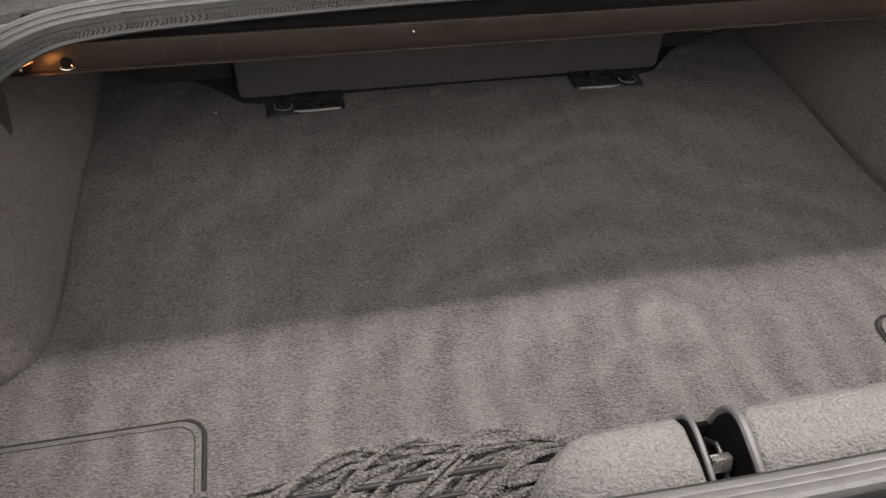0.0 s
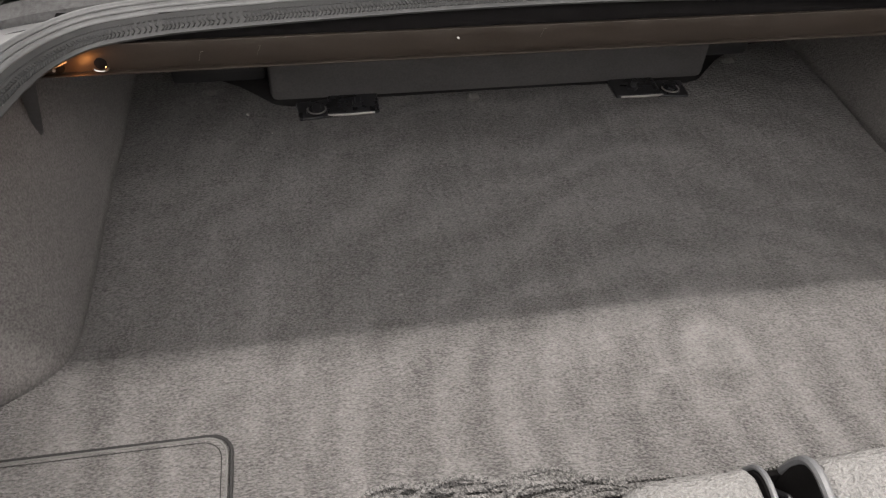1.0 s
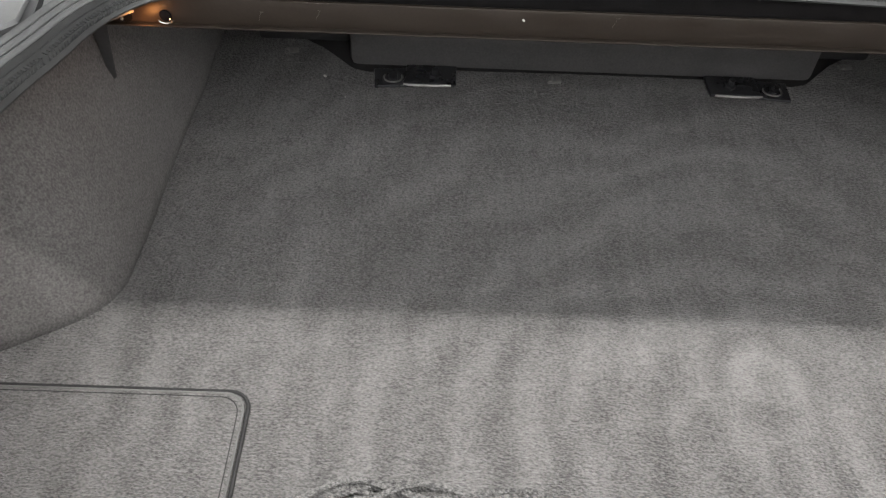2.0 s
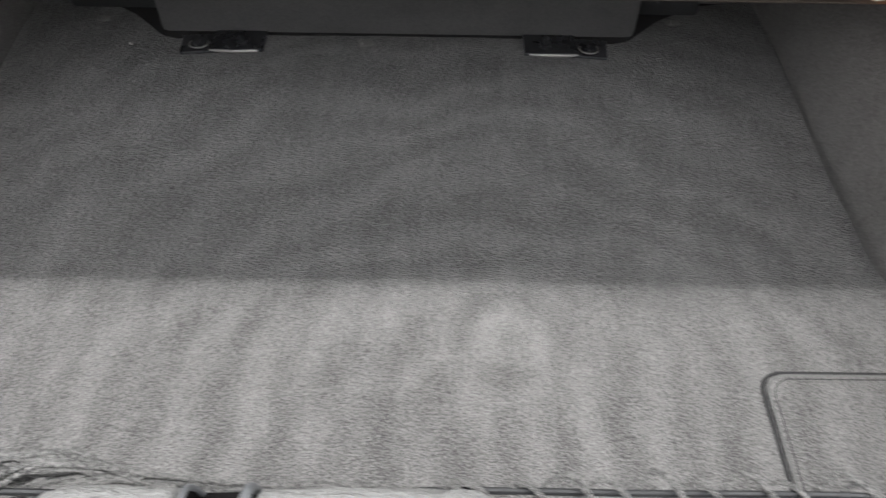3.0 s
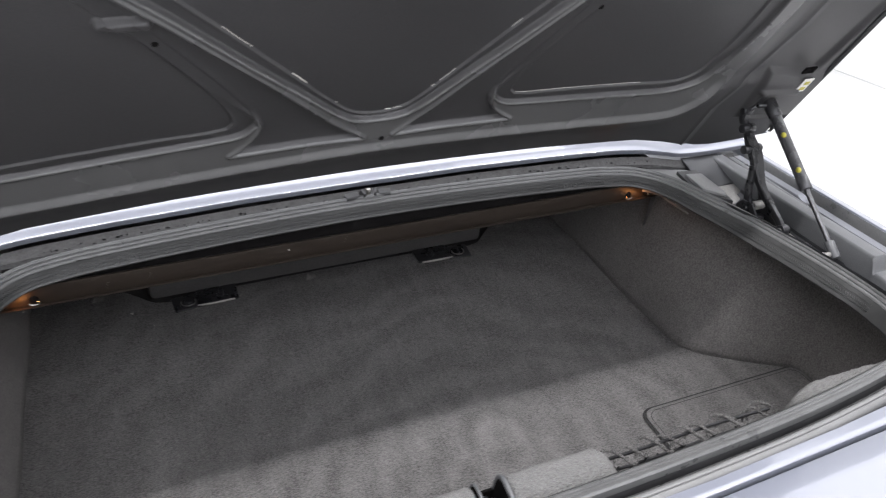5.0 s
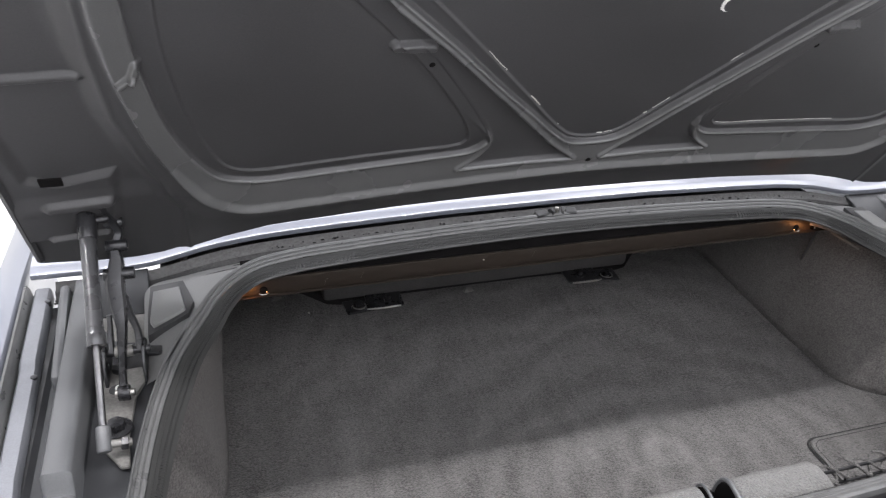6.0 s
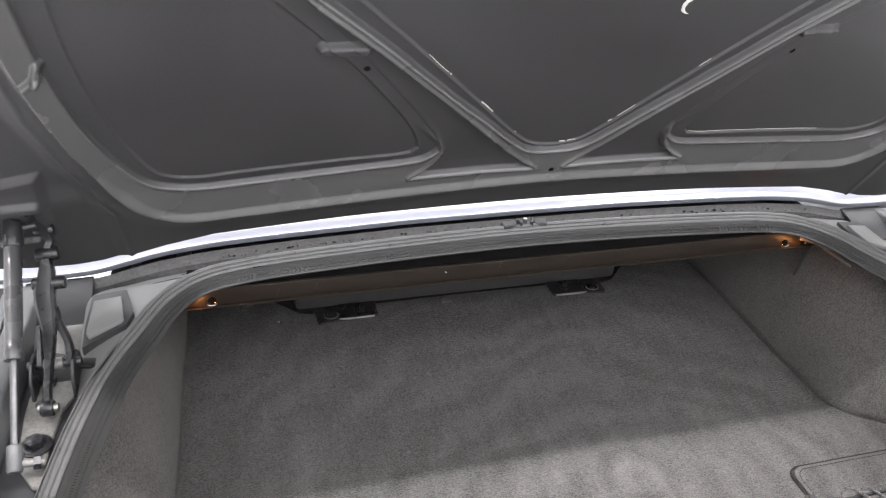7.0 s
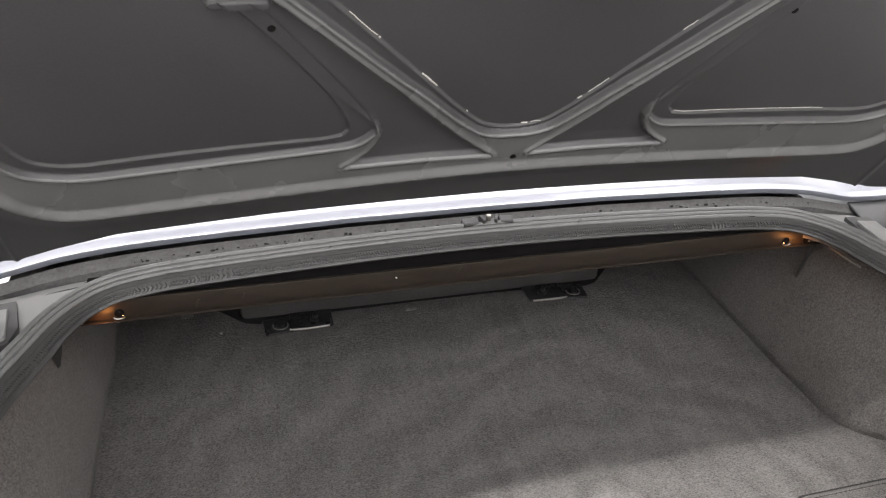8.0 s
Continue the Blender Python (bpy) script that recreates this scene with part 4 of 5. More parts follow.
# painted outer skin with its hem
skin = []
sx = np.linspace(-0.822, 0.822, 120)
for x in sx:
    b, k = float(lid_low(abs(x))), 0.05 * x * x
    for u, w in ((b + 0.004, k - 0.011), (b - 0.003, k - 0.012), (b - 0.005, k - 0.018), (b - 0.002, k - 0.026), (b + 0.03, k - 0.042), (0.2, k - 0.058), (0.4, k - 0.052), (0.545, k - 0.036), (0.556, k - 0.026), (0.557, k - 0.012), (0.540, k - 0.006)):
        skin.append(on_lid(x, u, w))
raw("lid_skin", skin, strip_faces(len(sx), 11), PAINT, lid, "silver lilac outer skin of the lid")
for s in (-1, 1):
    edge = []
    us = np.linspace(-0.108, 0.55, 30)
    for u in us:
        for dx, w in ((0.0, -0.008), (0.005, -0.004), (0.010, -0.006), (0.011, -0.02), (0.005, -0.035)):
            edge.append(on_lid(s * (0.812 + dx), u, 0.033 + w))
    raw("lid_edge", edge, strip_faces(len(us), 5), BLACK, lid, "folded black side edge of the lid")
    hx, hu = s * 0.286 - 0.014, 0.2285 + s * 0.003
    rod("drain_hole", on_lid(hx, hu, -0.020), on_lid(hx, hu, lid_height(hx, hu) + 0.0004), 0.004, SHADE_BLACK, lid, "small dark drain hole", bevel=0.0002)
    bm = bmesh.new()
    m = Matrix.Translation(on_lid(s * 0.760, 0.078, 0.0275)) @ Matrix(((1, 0, 0), (0, LID_U.y, LID_N.y), (0, LID_U.z, LID_N.z))).to_4x4()
    made = bmesh.ops.create_cube(bm, size=1.0)["verts"]
    bmesh.ops.transform(bm, matrix=m @ Matrix.Diagonal((0.026, 0.014, 0.003, 1)), verts=made)
    part("access_slot", bm, SHADE_BLACK, lid, "dark rectangular slot in the lid panel")
rod("centre_hole", on_lid(-0.007, 0.008, -0.020), on_lid(-0.007, 0.008, lid_height(-0.007, 0.008) + 0.0018), 0.0042, SHADE_BLACK, lid, "small dark hole below the V rib", bevel=0.0002)
# lid lock ring
bm = bmesh.new()
ring = smooth_path([(0.088 + 0.013 * math.cos(k), 0.306 + 0.013 * math.sin(k), 0) for k in np.linspace(2.2, 6.6, 14)], 0.003)
verts, faces = tube_path([on_lid(x, u, -0.012 - 0.004 * i / len(ring)) for i, (x, u, _) in enumerate(ring)], 0.0045, 8)
raw("lock_hook", verts, faces, WHITE, lid, "pale lock hook on the lid")
LID_AXES = Matrix(((1, 0, 0), (0, LID_U.y, LID_N.y), (0, LID_U.z, LID_N.z))).to_4x4()
bm = bmesh.new()
bmesh.ops.create_cube(bm, size=1.0, matrix=Matrix.Translation(on_lid(0.783, 0.036, lid_height(0.783, 0.036) + 0.0006)) @ LID_AXES @ Matrix.Diagonal((0.022, 0.034, 0.0012, 1)))
sticker = part("sticker", bm, WHITE, lid, "small pale sticker on the lid's corner")
for du in (-0.008, 0.006):
    bm = bmesh.new()
    bmesh.ops.create_cube(bm, size=1.0, matrix=Matrix.Translation(on_lid(0.784, 0.036 + du, lid_height(0.783, 0.036) + 0.0016)) @ LID_AXES @ Matrix.Diagonal((0.011, 0.008, 0.0008, 1)))
    part("sticker_patch", bm, YELLOW, sticker, "faded yellow patch")
# slivers of cured sealant along the bonded centre panel
rnd = random.Random(4)
for sgn, u0, u1, thick in ((-1, 0.131, 0.152, 0.0013), (-1, 0.207, 0.209, 0.0013), (-1, 0.211, 0.243, 0.0007), (-1, 0.083, 0.085, 0.0009), (1, 0.094, 0.098, 0.0013), (1, 0.105, 0.127, 0.0007), (1, 0.20, 0.214, 0.0007)):
    pts = []
    for u in np.linspace(u0, u1, 7):
        x, lu = unpressed(sgn * (np.interp(u, [0.0535, 0.061, 0.0795, 0.106, 0.1545, 0.1835, 0.25], [0.017, 0.040, 0.0615, 0.087, 0.129, 0.155, 0.214]) - 0.002 + 0.0006 * rnd.uniform(-1, 1)), u)
        pts.append(on_lid(x, lu, lid_height(x, lu) + 0.0006))
    raw("sealant_bead", *tube_path(pts, 0.75 * thick, 6), PALE, lid, "pale sliver of cured sealant")
for x0, x1, thick in ((0.010, 0.018, 0.0012), (0.022, 0.034, 0.0005)):
    pts = []
    for px in np.linspace(x0, x1, 5):
        x, lu = unpressed(px, 0.0545 + 0.25 * max(0, px - 0.018))
        pts.append(on_lid(x, lu, lid_height(x, lu) + 0.0006))
    raw("sealant_bead", *tube_path(pts, 0.75 * thick, 6), PALE, lid)
pts = []
for px in np.linspace(0.214, 0.44, 60):
    x, lu = unpressed(px, np.interp(px, [0.21, 0.232, 0.31, 0.42, 0.49], [0.0635, 0.0597, 0.0592, 0.0567, 0.0542]) + rnd.uniform(0, 0.0005))
    pts.append(on_lid(x, lu, lid_height(x, lu) + rnd.uniform(0.0, 0.0005)))
raw("sealant_bead", *tube_path(pts, 0.0004, 6), PALE, lid)

# ---- boot interior: tub, bulkhead, lamp bar ----
box("tub_roof", (0, 1.315, 0.794), (1.10, 0.44, 0.008), BLACK, car, "black underside of the rear deck", bevel=0)
# Unseen plates added to keep stray light out of the boot.
for s in (-1, 1):
    box("leak_plate", (s * 0.63, 1.315, 0.768), (0.10, 0.45, 0.006), BLACK, car, "black plate added under the deck corner to stop light leaks", bevel=0)
box("bulkhead_wall", (0, 1.535, 0.66), (1.34, 0.02, 0.34), BULKHEAD, car, "black rear bulkhead wall", bevel=0)
box("tub_floor", (0, 0.98, floor_z(0.98) - 0.016), (1.70, 1.14, 0.012), SEAM, car, "black boot floor under the carpet", (math.degrees(math.atan(0.0605)), 0, 0), 0)
box("bulkhead_box", (0.004, 1.465, 0.655), (0.765, 0.11, 0.306), BULKHEAD, car, "black box-shaped panel of the bulkhead", bevel=0.012)
bar = box("lamp_bar", (0, 1.058, 0.7855), (1.20, 0.004, 0.031), BRONZE, car, "brown lacquered metal bar with courtesy lamps", (4, 0, 0), 0.0012)
box("bar_lip", (0, 1.0545, 0.7695), (1.20, 0.007, 0.0018), BRONZE, bar, "folded lower lip of the bar", (4, 0, 0), 0.0006)
# Dark sheet put in as the shade between flange and bar.
box("bar_gap_shade", (0, 1.070, 0.812), (1.10, 0.008, 0.030), SHADE_BLACK, car, "black sheet for the shade in the gap above the lamp bar", bevel=0)
for s in (-1, 1):
    unit = rod("courtesy_lamp", (s * 0.518, 1.0550, 0.7795), (s * 0.518, 1.0575, 0.7795), 0.0062, SHADE_BLACK, car, "dark courtesy lamp hole in the bar", bevel=0.0004)
    bm = bmesh.new()
    bmesh.ops.create_uvsphere(bm, u_segments=10, v_segments=6, radius=0.0006, matrix=Matrix.Translation((s * 0.5135, 1.0540, 0.7765)))
    part("bulb", bm, GLOW, unit, "warm glowing lamp bulb")
    lip = [(s * 0.518 + 0.0075 * math.cos(a), 1.0528, 0.7762 + 0.0040 * math.sin(a)) for a in np.linspace(math.pi * 1.05, math.pi * 1.95, 12)]
    raw("lamp_lip", *tube_path(lip, 0.0011, 8), BRIGHT, unit, "bright bent metal lip below the lamp hole")
    screw = rod("lamp_socket", (s * 0.560, 1.0550, 0.777), (s * 0.560, 1.0575, 0.777), 0.0065, SHADE_BLACK, car, "dark lamp socket at the end of the bar", bevel=0.0004)
    rod("screw_head", (s * 0.564, 1.0530, 0.7750), (s * 0.564, 1.0560, 0.7750), 0.0016, ZINC, screw, "bright screw head", bevel=0.0005)
    lamp("courtesy_light", "POINT", (s * 0.541, 1.0420, 0.7740), (0, 0, 0), 0.024, 0.004, colour=(1.0, 0.38, 0.10))
# stray hairs caught on the bar
rnd = random.Random(21)
for x, z in ((-0.052, 0.786), (-0.42, 0.778), (-0.36, 0.782)):
    pts = [(x + 0.012 * k * rnd.uniform(0.5, 1.0) - 0.004 * k * k, 1.0535 - 0.001 * k, z + 0.010 * k + 0.005 * math.sin(3 * k)) for k in np.linspace(0, 1, 8)]
    raw("hair", *tube_path(pts, 0.00013, 5), GREY, bar, "fine pale hair clinging to the bar")
# small dark boxes at either end of the bulkhead, over the carpet's edge
for s, x0, x1 in ((-1, 0.385, 0.540), (1, 0.400, 0.500)):
    low = box("bulkhead_end_box", (s * (x0 + x1) / 2, 1.495, 0.585), (x1 - x0, 0.05, 0.15), BLACK, car, "black moulded box at the end of the bulkhead", bevel=0.008)
    box("box_rib", (s * (x0 + 0.03), 1.468, 0.60), (0.006, 0.010, 0.13), BLACK, low, "upright rib on the black box", bevel=0.002)


def bracket(s):
    b = part("floor_bracket", bmesh.new(), STEEL, car, "black bolted floor bracket with a bare metal edge")
    bm = bmesh.new()
    box_into(bm, (s * 0.245, 1.381, 0.509), (0.082, 0.05, 0.006), (3, 0, 0), 0.0015)
    box_into(bm, (s * 0.305, 1.376, 0.506), (0.062, 0.05, 0.005), (0, 0, s * -6), 0.0015)
    bm.to_mesh(b.data)
    bm.free()
    verts, faces = tube_path([(s * (0.212 + 0.0762 * k), 1.356 - 0.002 * math.sin(3 * k), 0.5075) for k in np.linspace(0, 1, 8)], 0.0023, 6)
    raw("bare_edge", verts, faces, BRIGHT, b, "bright bare metal edge")
    rod("stud", (s * 0.238, 1.376, 0.510), (s * 0.238, 1.372, 0.528), 0.005, STEEL, b, "threaded black stud", bevel=0.001)
    rod("stud_nut", (s * 0.238, 1.376, 0.510), (s * 0.238, 1.374, 0.518), 0.010, STEEL, b, sides=6, bevel=0.001)
    rod("bolt_washer", (s * 0.305, 1.368, 0.507), (s * 0.305, 1.366, 0.512), 0.017, STEEL, b, "dark round washer", bevel=0.001, sides=24)
    ringpts = [(s * 0.305 + 0.0145 * math.cos(k), 1.366 + 0.0145 * math.sin(k), 0.5135 - 0.0005 * math.sin(k)) for k in np.linspace(0, 2 * math.pi, 25)]
    raw("ring", *tube_path(ringpts, 0.0014, 6), GREY, b, "worn bare ring of the washer")
    rod("bolt_head", (s * 0.305, 1.368, 0.510), (s * 0.305, 1.365, 0.519), 0.008, STEEL, b, "black bolt head", sides=6, bevel=0.001)


bracket(-1)
bracket(1)
for x, y in ((-0.478, 1.44), (0.455, 1.45), (-0.045, 1.381)):
    bm = bmesh.new()
    box_into(bm, (x, y, 0.509), (0.024, 0.012, 0.006), (20, 0, 8), 0.002)
    box_into(bm, (x - 0.006, y - 0.004, 0.514), (0.006, 0.008, 0.007), (30, 20, 0), 0.001)
    part("trim_clip", bm, GREY, car, "small grey trim clip at the carpet edge")

# ---- boot carpet ----
OUT = [(0.0, 1.404), (0.216, 1.402), (0.29, 1.396), (0.345, 1.390), (0.372, 1.398), (0.43, 1.455), (0.50, 1.50), (0.604, 1.525), (0.606, 1.2), (0.606, 0.99), (0.612, 0.93), (0.640, 0.893), (0.70, 0.855), (0.77, 0.812), (0.802, 0.785), (0.806, 0.74), (0.806, 0.54), (0.0, 0.535)]


def carpet_sheet():
    verts = []
    rows_y = np.linspace(0.535, 1.525, 100)
    right = []
    side_pts = np.array([q for q in OUT[7:17]])
    for y in rows_y:
        xr = float(np.interp(y, side_pts[::-1, 1], side_pts[::-1, 0]))
        right.append(xr)
    front = np.array(OUT[:8])
    cols = 160
    for y, xr in zip(rows_y, right):
        for k in range(cols):
            x = -xr + 2 * xr * k / (cols - 1)
            lim = float(np.interp(abs(x), front[:, 0], front[:, 1]))
            yy = min(y, lim)
            z = floor_z(yy) + 0.0016 * noise.noise(Vector((x * 7, yy * 7, 1.3))) + 0.0008 * noise.noise(Vector((x * 31, yy * 31, 4.1)))
            verts.append((x, yy, z))
    return verts, strip_faces(len(rows_y), cols)


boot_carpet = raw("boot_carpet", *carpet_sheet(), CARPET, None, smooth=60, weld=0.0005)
tagged(boot_carpet, "grey cut-pile boot carpet with brushed streaks", "carpet")


def hatch(s):
    """A carpeted floor hatch with rounded corners, a binding and a seam."""
    x0, x1, y0, y1, r = 0.428, 0.800, 0.545, 0.795, 0.022
    loop = []
    for cx, cy, a0 in ((x1 - r, y1 - r, 0), (x0 + r, y1 - r, 90), (x0 + r, y0 + r, 180), (x1 - r, y0 + r, 270)):
        loop += [(cx + r * math.cos(radians(a0 + k)), cy + r * math.sin(radians(a0 + k))) for k in range(0, 91, 15)]
    c = (sum(q[0] for q in loop) / len(loop), sum(q[1] for q in loop) / len(loop))
    verts, faces = [], []
    rings = [(0.0, 0.002), (0.0, 0.0035), (0.004, 0.006), (0.02, 0.0062), (0.06, 0.006), (0.10, 0.006)]
    for inset, z in rings:
        for x, y in loop:
            k = 1 - inset / 0.19
            kx = 1 - inset / ((x1 - x0) / 2)
            ky = 1 - inset / ((y1 - y0) / 2)
            vy = c[1] + (y - c[1]) * ky
            verts.append((s * (c[0] + (x - c[0]) * kx), vy, floor_z(vy) + z))
    faces = strip_faces(len(rings), len(loop), close_cols=True)
    faces.append(tuple(range(len(verts) - len(loop), len(verts))))
    h = raw("floor_hatch", verts, faces, CARPET, boot_carpet, "carpeted floor hatch with bound rounded edges")
    def ring(inset, lift):
        kx, ky = 1 - inset / ((x1 - x0) / 2), 1 - inset / ((y1 - y0) / 2)
        return smooth_path([(s * (c[0] + (x - c[0]) * kx), c[1] + (y - c[1]) * ky, floor_z(c[1] + (y - c[1]) * ky) + lift) for x, y in loop + loop[:1]], 0.006)

    raw("binding", *tube_path(ring(0.001, 0.0046), 0.0015, 8), BINDING, h, "grey bound edge of the hatch")
    raw("binding_stitch", *tube_path(ring(0.0062, 0.0062), 0.0006, 5), SEAM, h, "dark stitched line inside the bound edge")
    raw("hatch_seam", *tube_path(ring(-0.0034, 0.0012), 0.0022, 6), SEAM, h, "dark gap round the hatch")
    return h


hatch(-1)
right_hatch = hatch(1)
pull = [(x, y, floor_z(y) + z) for x, y, z in ((0.655, 0.585, 0.008), (0.67, 0.592, 0.028), (0.70, 0.597, 0.036), (0.73, 0.592, 0.028), (0.745, 0.585, 0.008))]
raw("pull_strap", *tube_path(smooth_path(pull, 0.005), 0.007, 8), BAND, right_hatch, "black pull strap on the hatch")


# ---- side liners ----
def liner(s):
    plan = [(0.604, 1.53), (0.606, 1.3), (0.606, 1.14), (0.606, 0.99), (0.612, 0.93), (0.640, 0.893), (0.70, 0.855), (0.765, 0.815), (0.797, 0.792), (0.806, 0.765), (0.806, 0.66), (0.800, 0.57), (0.77, 0.52)]
    top = [(0.60, 1.53), (0.625, 1.3), (0.645, 1.16), (0.650, 1.04), (0.668, 0.955), (0.70, 0.90), (0.745, 0.86), (0.788, 0.82), (0.81, 0.797), (0.818, 0.765), (0.818, 0.66), (0.81, 0.56), (0.775, 0.51)]
    a, b = smooth_path([(x, y, 0) for x, y in plan], 0.012), smooth_path([(x, y, 0) for x, y in top], 0.012)
    t = np.linspace(0, 1, 150)
    ca = np.r_[0, np.cumsum(np.linalg.norm(np.diff(a, axis=0), axis=1))]
    cb = np.r_[0, np.cumsum(np.linalg.norm(np.diff(b, axis=0), axis=1))]
    # same share of the control points, so that creases stay upright
    A = np.c_[[np.interp(t * ca[-1], ca, a[:, k]) for k in (0, 1)]].T
    B = np.c_[[np.interp(t * cb[-1], cb, b[:, k]) for k in (0, 1)]].T
    hs = np.linspace(0, 1, 14)

    def sheet():
        verts = []
        for p, q in zip(A, B):
            foot = floor_z(p[1]) - 0.004
            full = float(np.interp(q[1], [0.5, 0.85, 0.95, 1.0, 1.05, 1.1], [0.740, 0.746, 0.752, 0.757, 0.775, 0.788]))
            for h in hs:
                e = 0.004 * noise.noise(Vector((p[0] * 9, p[1] * 9, h * 2.2 + s)))
                bend = (1 - math.cos(math.pi * h)) / 2 * 0.4 + 0.6 * h
                fillet = 0.0025 * max(0.0, 1 - h / 0.10) ** 2
                verts.append((s * (p[0] + (q[0] - p[0]) * bend + e - fillet), p[1] + (q[1] - p[1]) * bend, foot + h * (full - foot)))
        return verts, strip_faces(len(A), len(hs))

    ob = raw("side_liner", *sheet(), LINER, None, smooth=60)
    thick = ob.modifiers.new("thickness", "SOLIDIFY")
    thick.thickness, thick.offset = 0.004, 0.0
    tagged(ob, "charcoal carpet liner over the wheel arch", "liner", "boot side liners")
    # dark notch where the liner ends short of the lamp bar
    bm = bmesh.new()
    pts = [(0.595, 1.062, 0.790), (0.622, 1.075, 0.790), (0.640, 1.120, 0.655), (0.634, 1.117, 0.662)]
    f = bm.faces.new([bm.verts.new((s * (x - 0.012), y, z)) for x, y, z in pts])
    ex = bmesh.ops.extrude_face_region(bm, geom=[f])
    bmesh.ops.translate(bm, verts=[v for v in ex["geom"] if isinstance(v, bmesh.types.BMVert)], vec=(s * 0.006, 0.004, 0))
    part("liner_notch", bm, BULKHEAD, ob, "dark notch at the liner's front edge")
    return ob


liner(-1)
liner(1)
bm = bmesh.new()
box_into(bm, (0.590, 1.0, 0.772), (0.003, 0.07, 0.004), (0, 0, 2), 0.001)
tagged(part("trim_strip", bm, GREY), "thin pale trim strip below the seal", "trim strip")


# ---- rear carpet trim with its padded humps ----
def hump(x0, x1, r0, r1, label):
    """A fleecy padded hump between x0 and x1; r0 and r1 round its ends."""
    xs = np.linspace(x0, x1, int((x1 - x0) / 0.004) + 2)
    prof = [(0.464, 0.757), (0.474, 0.766), (0.486, 0.7715), (0.499, 0.7745), (0.511, 0.776), (0.5195, 0.7755), (0.5265, 0.771), (0.5315, 0.761), (0.535, 0.745), (0.537, 0.72), (0.537, 0.68), (0.536, 0.62), (0.535, 0.50)]
    prof = smooth_path([(y, z, 0) for y, z in prof], 0.004)[:, :2]
    verts = []
    for x in xs:
        e = 1.0
        for edge, r in ((x - x0, r0), (x1 - x, r1)):
            if edge < r:
                e = min(e, math.sqrt(max(0.0, 1 - (1 - edge / r) ** 2)))
        rise = 0.025 * x * x
        for y, z in prof:
            n = 0.0011 * noise.noise(Vector((x * 160, y * 160, z * 160))) + 0.0012 * noise.noise(Vector((x * 45, y * 45, z * 45)))
            verts.append((x, 0.489 + (y - 0.489) * (0.25 + 0.75 * e) + rise * 0.6 + n, min(z, 0.70) + max(0.0, z - 0.70) * (0.15 + 0.85 * e) - 0.045 * x * x + n))
    ob = raw("padded_trim", verts, strip_faces(len(xs), len(prof)), PAD_CARPET, None, smooth=70)
    return tagged(ob, label, "carpet trim", "padded rear trims")


hump(-0.165, -0.057, 0.05, 0.006, "pale grey fleecy padded trim beside the latch")
hump(-0.024, 0.128, 0.006, 0.035, "pale grey fleecy padded trim beside the latch")
hump(0.398, 0.745, 0.07, 0.02, "pale grey fleecy padded trim at the opening's corner")
hump(-0.745, -0.435, 0.02, 0.07, "pale grey fleecy padded trim at the opening's corner")
bm = bmesh.new()
box_into(bm, (0, 0.515, 0.585), (1.5, 0.03, 0.17), bevel=0.01)
tagged(part("rear_trim", bm, CARPET), "grey carpeted rear trim panel behind the net", "carpet trim")

latch = empty("boot_latch", "black boot latch in its slot between the padded trims", "latch")
box("slot_floor", (-0.041, 0.507, 0.728), (0.036, 0.055, 0.004), SHADE_BLACK, latch, bevel=0)
for s, x in ((-1, -0.0575), (1, -0.0245)):
    polyplate("slot_wall", [(0.472, 0.72), (0.472, 0.759), (0.486, 0.767), (0.511, 0.7755), (0.519, 0.775), (0.526, 0.769), (0.531, 0.758), (0.535, 0.72)], 0.003, x, SHADE_BLACK, latch, "black slot wall")
for x, r in ((-0.0568, 0.0019), (-0.0236, 0.0032)):
    rim = smooth_path([(x, 0.466, 0.756), (x, 0.475, 0.764), (x, 0.487, 0.7695), (x, 0.500, 0.774), (x, 0.511, 0.777), (x, 0.519, 0.7768), (x, 0.526, 0.772), (x, 0.531, 0.761), (x, 0.535, 0.744)], 0.004)
    raw("slot_rim", *tube_path(rim, r, 8), PLASTIC, latch, "grey plastic rim of the latch slot")
box("slot_front", (-0.041, 0.5345, 0.722), (0.036, 0.004, 0.044), SHADE_BLACK, latch, "black slot front", bevel=0.001)
box("latch_bolt", (-0.038, 0.4990, 0.752), (0.015, 0.007, 0.012), ZINC, latch, "bright latch bolt", (-20, 0, 0), 0.0015)
bm = bmesh.new()
box_into(bm, (-0.046, 0.518, 0.738), (0.02, 0.02, 0.016), (25, 0, 10), 0.004)
part("latch_claw", bm, STEEL, latch, "black latch claw")
verts, faces = tube_path([(-0.032, 0.49, 0.735), (-0.031, 0.50, 0.746), (-0.031, 0.515, 0.748), (-0.032, 0.525, 0.738)], 0.0022, 8)
raw("latch_wire", verts, faces, STEEL, latch, "dark wire loop")

# ---- cargo net ----
net = empty("cargo_net", "grey braided cargo net slung along the rear trim", "cargo net")
rnd = random.Random(11)
NY, NZ = 0.560, 0.696


def band(y, z, x0, x1):
    xs = np.linspace(x0, x1, 90)
    return [(x, y + 0.003 * math.sin(9 * x), z - 0.018 * (1 - (x / 0.43) ** 2) * 0.3 + 0.002 * math.sin(23 * x)) for x in xs]


raw("elastic_band", *tube_path(band(NY, NZ, -0.43, 0.43), 0.0024, 8), BAND, net, "black elastic top band")
raw("elastic_band", *tube_path(band(NY - 0.012, NZ - 0.010, -0.43, 0.43), 0.0022, 8), BAND, net, "black elastic top band")
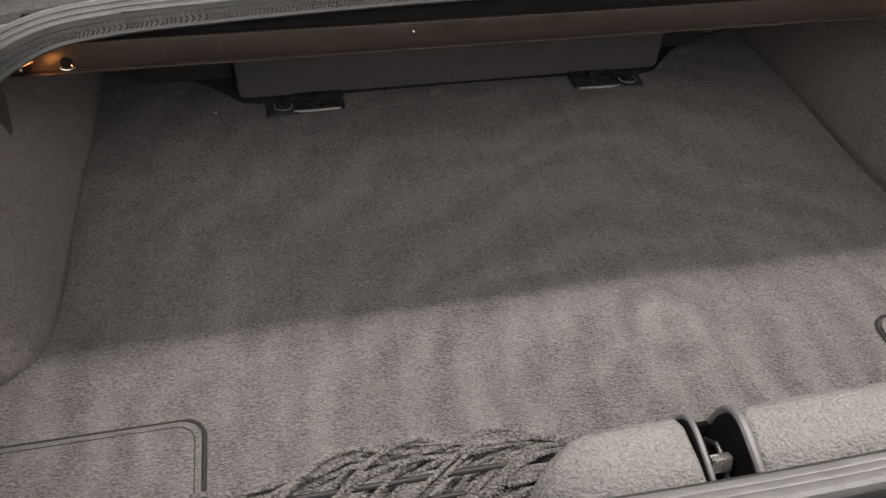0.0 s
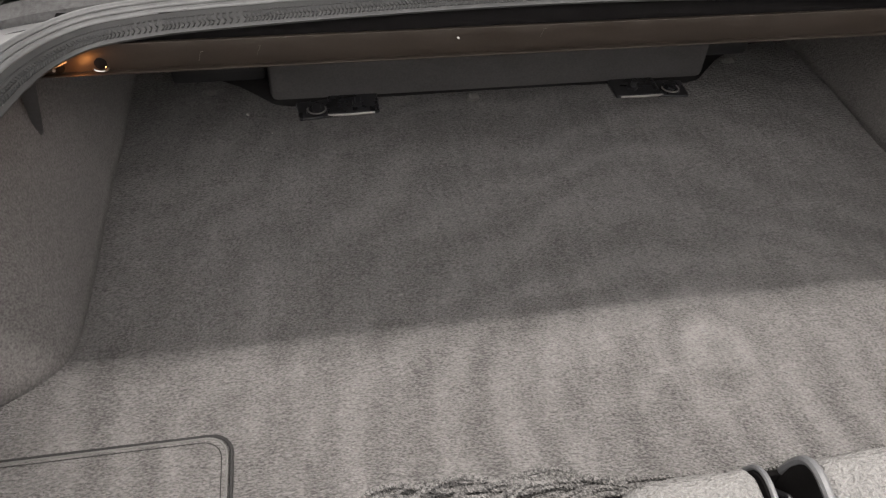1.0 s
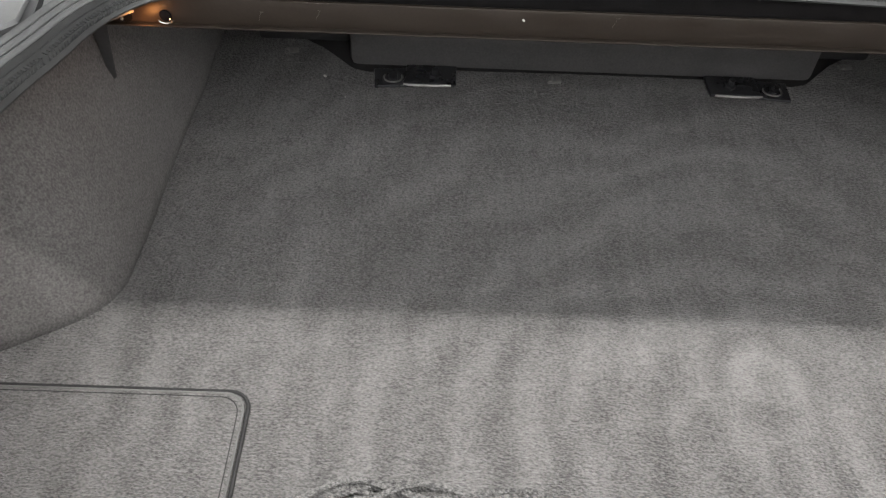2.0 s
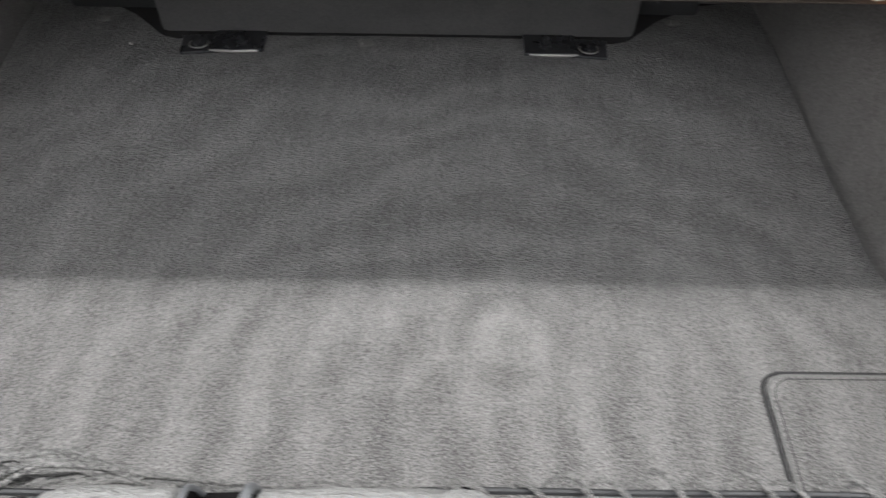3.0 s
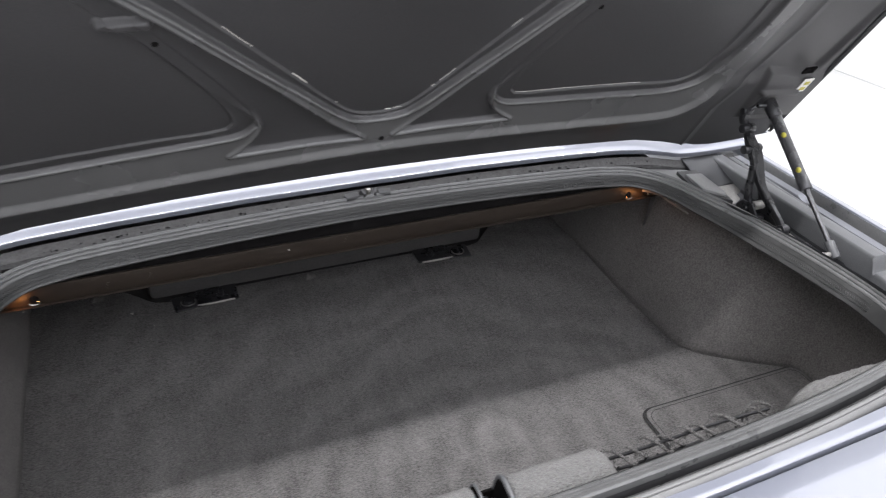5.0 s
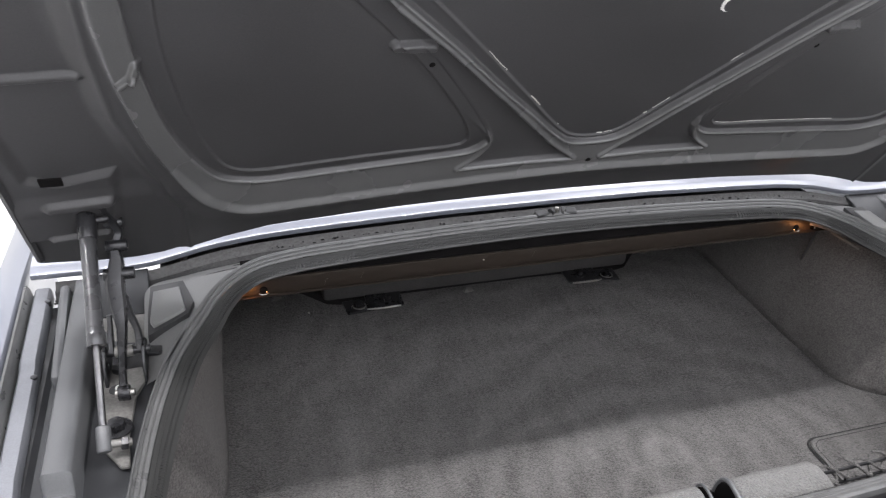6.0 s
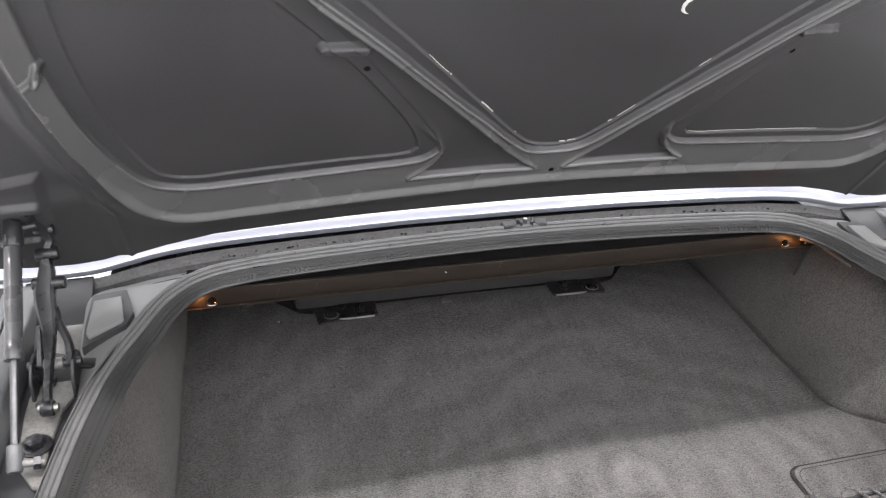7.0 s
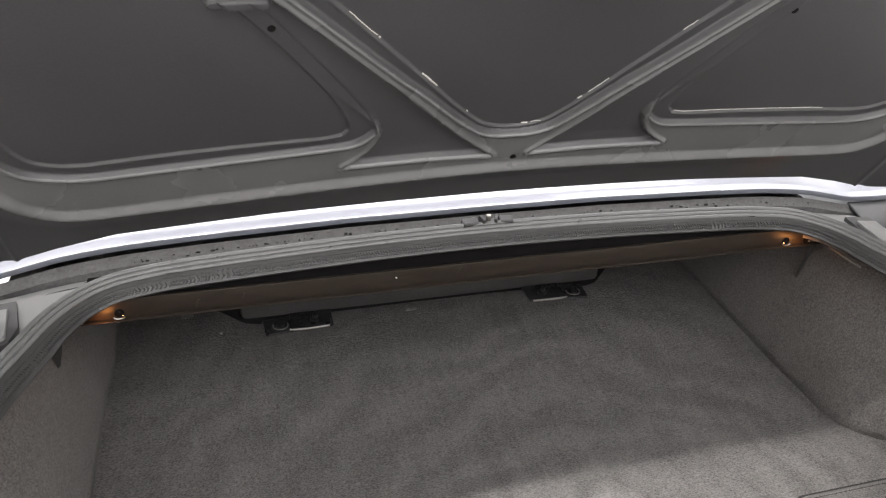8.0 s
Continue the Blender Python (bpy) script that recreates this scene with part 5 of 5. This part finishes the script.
# edge cord wound over the bands in even loops, and a slacker one among them
for phase, amp, x0, x1, pitch, r in ((0.6, 0.0155, -0.05, 0.435, 0.067, 0.0024), (3.9, 0.0100, 0.02, 0.435, 0.052, 0.0021)):
    pts, w = [], phase
    for x in np.arange(x0, x1, 0.002):
        w += 2 * math.pi * 0.002 / (pitch * (1 + 0.14 * math.sin(17 * x + phase)))
        grow = float(np.interp(x, [0.0, 0.10, 0.18], [0.35, 0.5, 1.0]))
        pts.append((x, NY - 0.001 + grow * amp * math.cos(w), NZ - 0.003 + 0.25 * grow * amp * math.cos(w) + 0.006 * math.sin(w)))
    raw("edge_cord", *twisted(smooth_path(pts, 0.002), r, 0.0070, 0.0013), CORD, net, "wound braided edge cord")
# diamond mesh hanging below the bands
for k in range(22):
    for way in (-1, 1):
        x = -0.03 + 0.022 * k
        pts = []
        for h in np.linspace(0, 1, 9):
            pts.append((min(0.45, x + way * 0.085 * h + 0.004 * rnd.uniform(-1, 1)), NY - 0.010 - 0.010 * math.sin(3 * h) + 0.003 * rnd.uniform(-1, 1) + 0.0015 * way, NZ - 0.012 - 0.10 * h + 0.003 * rnd.uniform(-1, 1)))
        raw("net_cord", *twisted(smooth_path(pts, 0.005), 0.0019, 0.007, 0.0022), NET_CORD, net)
# gathered bundle: cords climb slantwise across it and run out along its upper edge
for k in range(56):
    p1, p2 = rnd.uniform(0, 6.3), rnd.uniform(0, 6.3)
    start, run = -0.50 + 0.0066 * k + rnd.uniform(-0.012, 0.012), rnd.uniform(0.11, 0.19)
    end = min(-0.115 + rnd.uniform(-0.02, 0.03), start + run + rnd.uniform(0.05, 0.16))
    if k % 9 == 0:
        end = rnd.uniform(-0.02, 0.08)
    depth = rnd.uniform(-0.022, 0.006)
    pts = []
    for x in np.arange(max(start, -0.47), end, 0.005):
        f = min(1.0, (x - start) / run)
        crown = float(np.interp(x, [-0.47, -0.33, -0.27, -0.16, -0.11, 0.08], [0.566, 0.574, 0.583, 0.577, 0.564, 0.560]))
        low = float(np.interp(x, [-0.47, -0.25, -0.13, 0.08], [0.522, 0.524, 0.545, 0.556]))
        slack = float(np.interp(x, [-0.2, -0.08], [1.0, 0.25]))
        y = low + (crown - low) * (f * f * (3 - 2 * f)) + slack * 0.0055 * math.sin(46 * x + p1)
        z = NZ + 0.003 + depth * slack - 0.30 * (NY + 0.012 - y) * (1 - f) + slack * 0.0035 * math.sin(35 * x + p2)
        pts.append((x, y, z))
    if len(pts) > 4:
        raw("gathered_cord", *twisted(smooth_path(pts, 0.004), 0.0021, 0.0066, 0.0013), CORD, net, "gathered braided cord")

# ---- small marks and crumbs ----
for x, y, z, r in ((-0.415, 1.372, floor_z(1.372) + 0.002, 0.0032), (-0.377, 1.32, floor_z(1.32) + 0.002, 0.0014), (-0.145, 1.0505, 0.792, 0.0022)):
    bm = bmesh.new()
    bmesh.ops.create_icosphere(bm, subdivisions=1, radius=r, matrix=Matrix.Translation((x, y, z)) @ pose(0, 0, 0, 20, 40, 10) @ Matrix.Diagonal((1, 0.7, 0.6, 1)))
    tagged(part("crumb", bm, PALE), "tiny pale crumb lying in the boot", "crumb", "crumbs")

# ---- floor tiles of the hall ----
me = None
for i in range(-6, 7):
    for j in range(-6, 7):
        x, y = i * 0.6, 0.8 + j * 0.6
        if me is None:
            first = box("tile", (0, 0, 0), (0.597, 0.597, 0.012), TILE, ground, bevel=0.001)
            me = first.data
            first.location = (x, y, -0.005)
        else:
            ob = new("tile", me)
            ob.parent = ground
            ob.location = (x, y, -0.005)
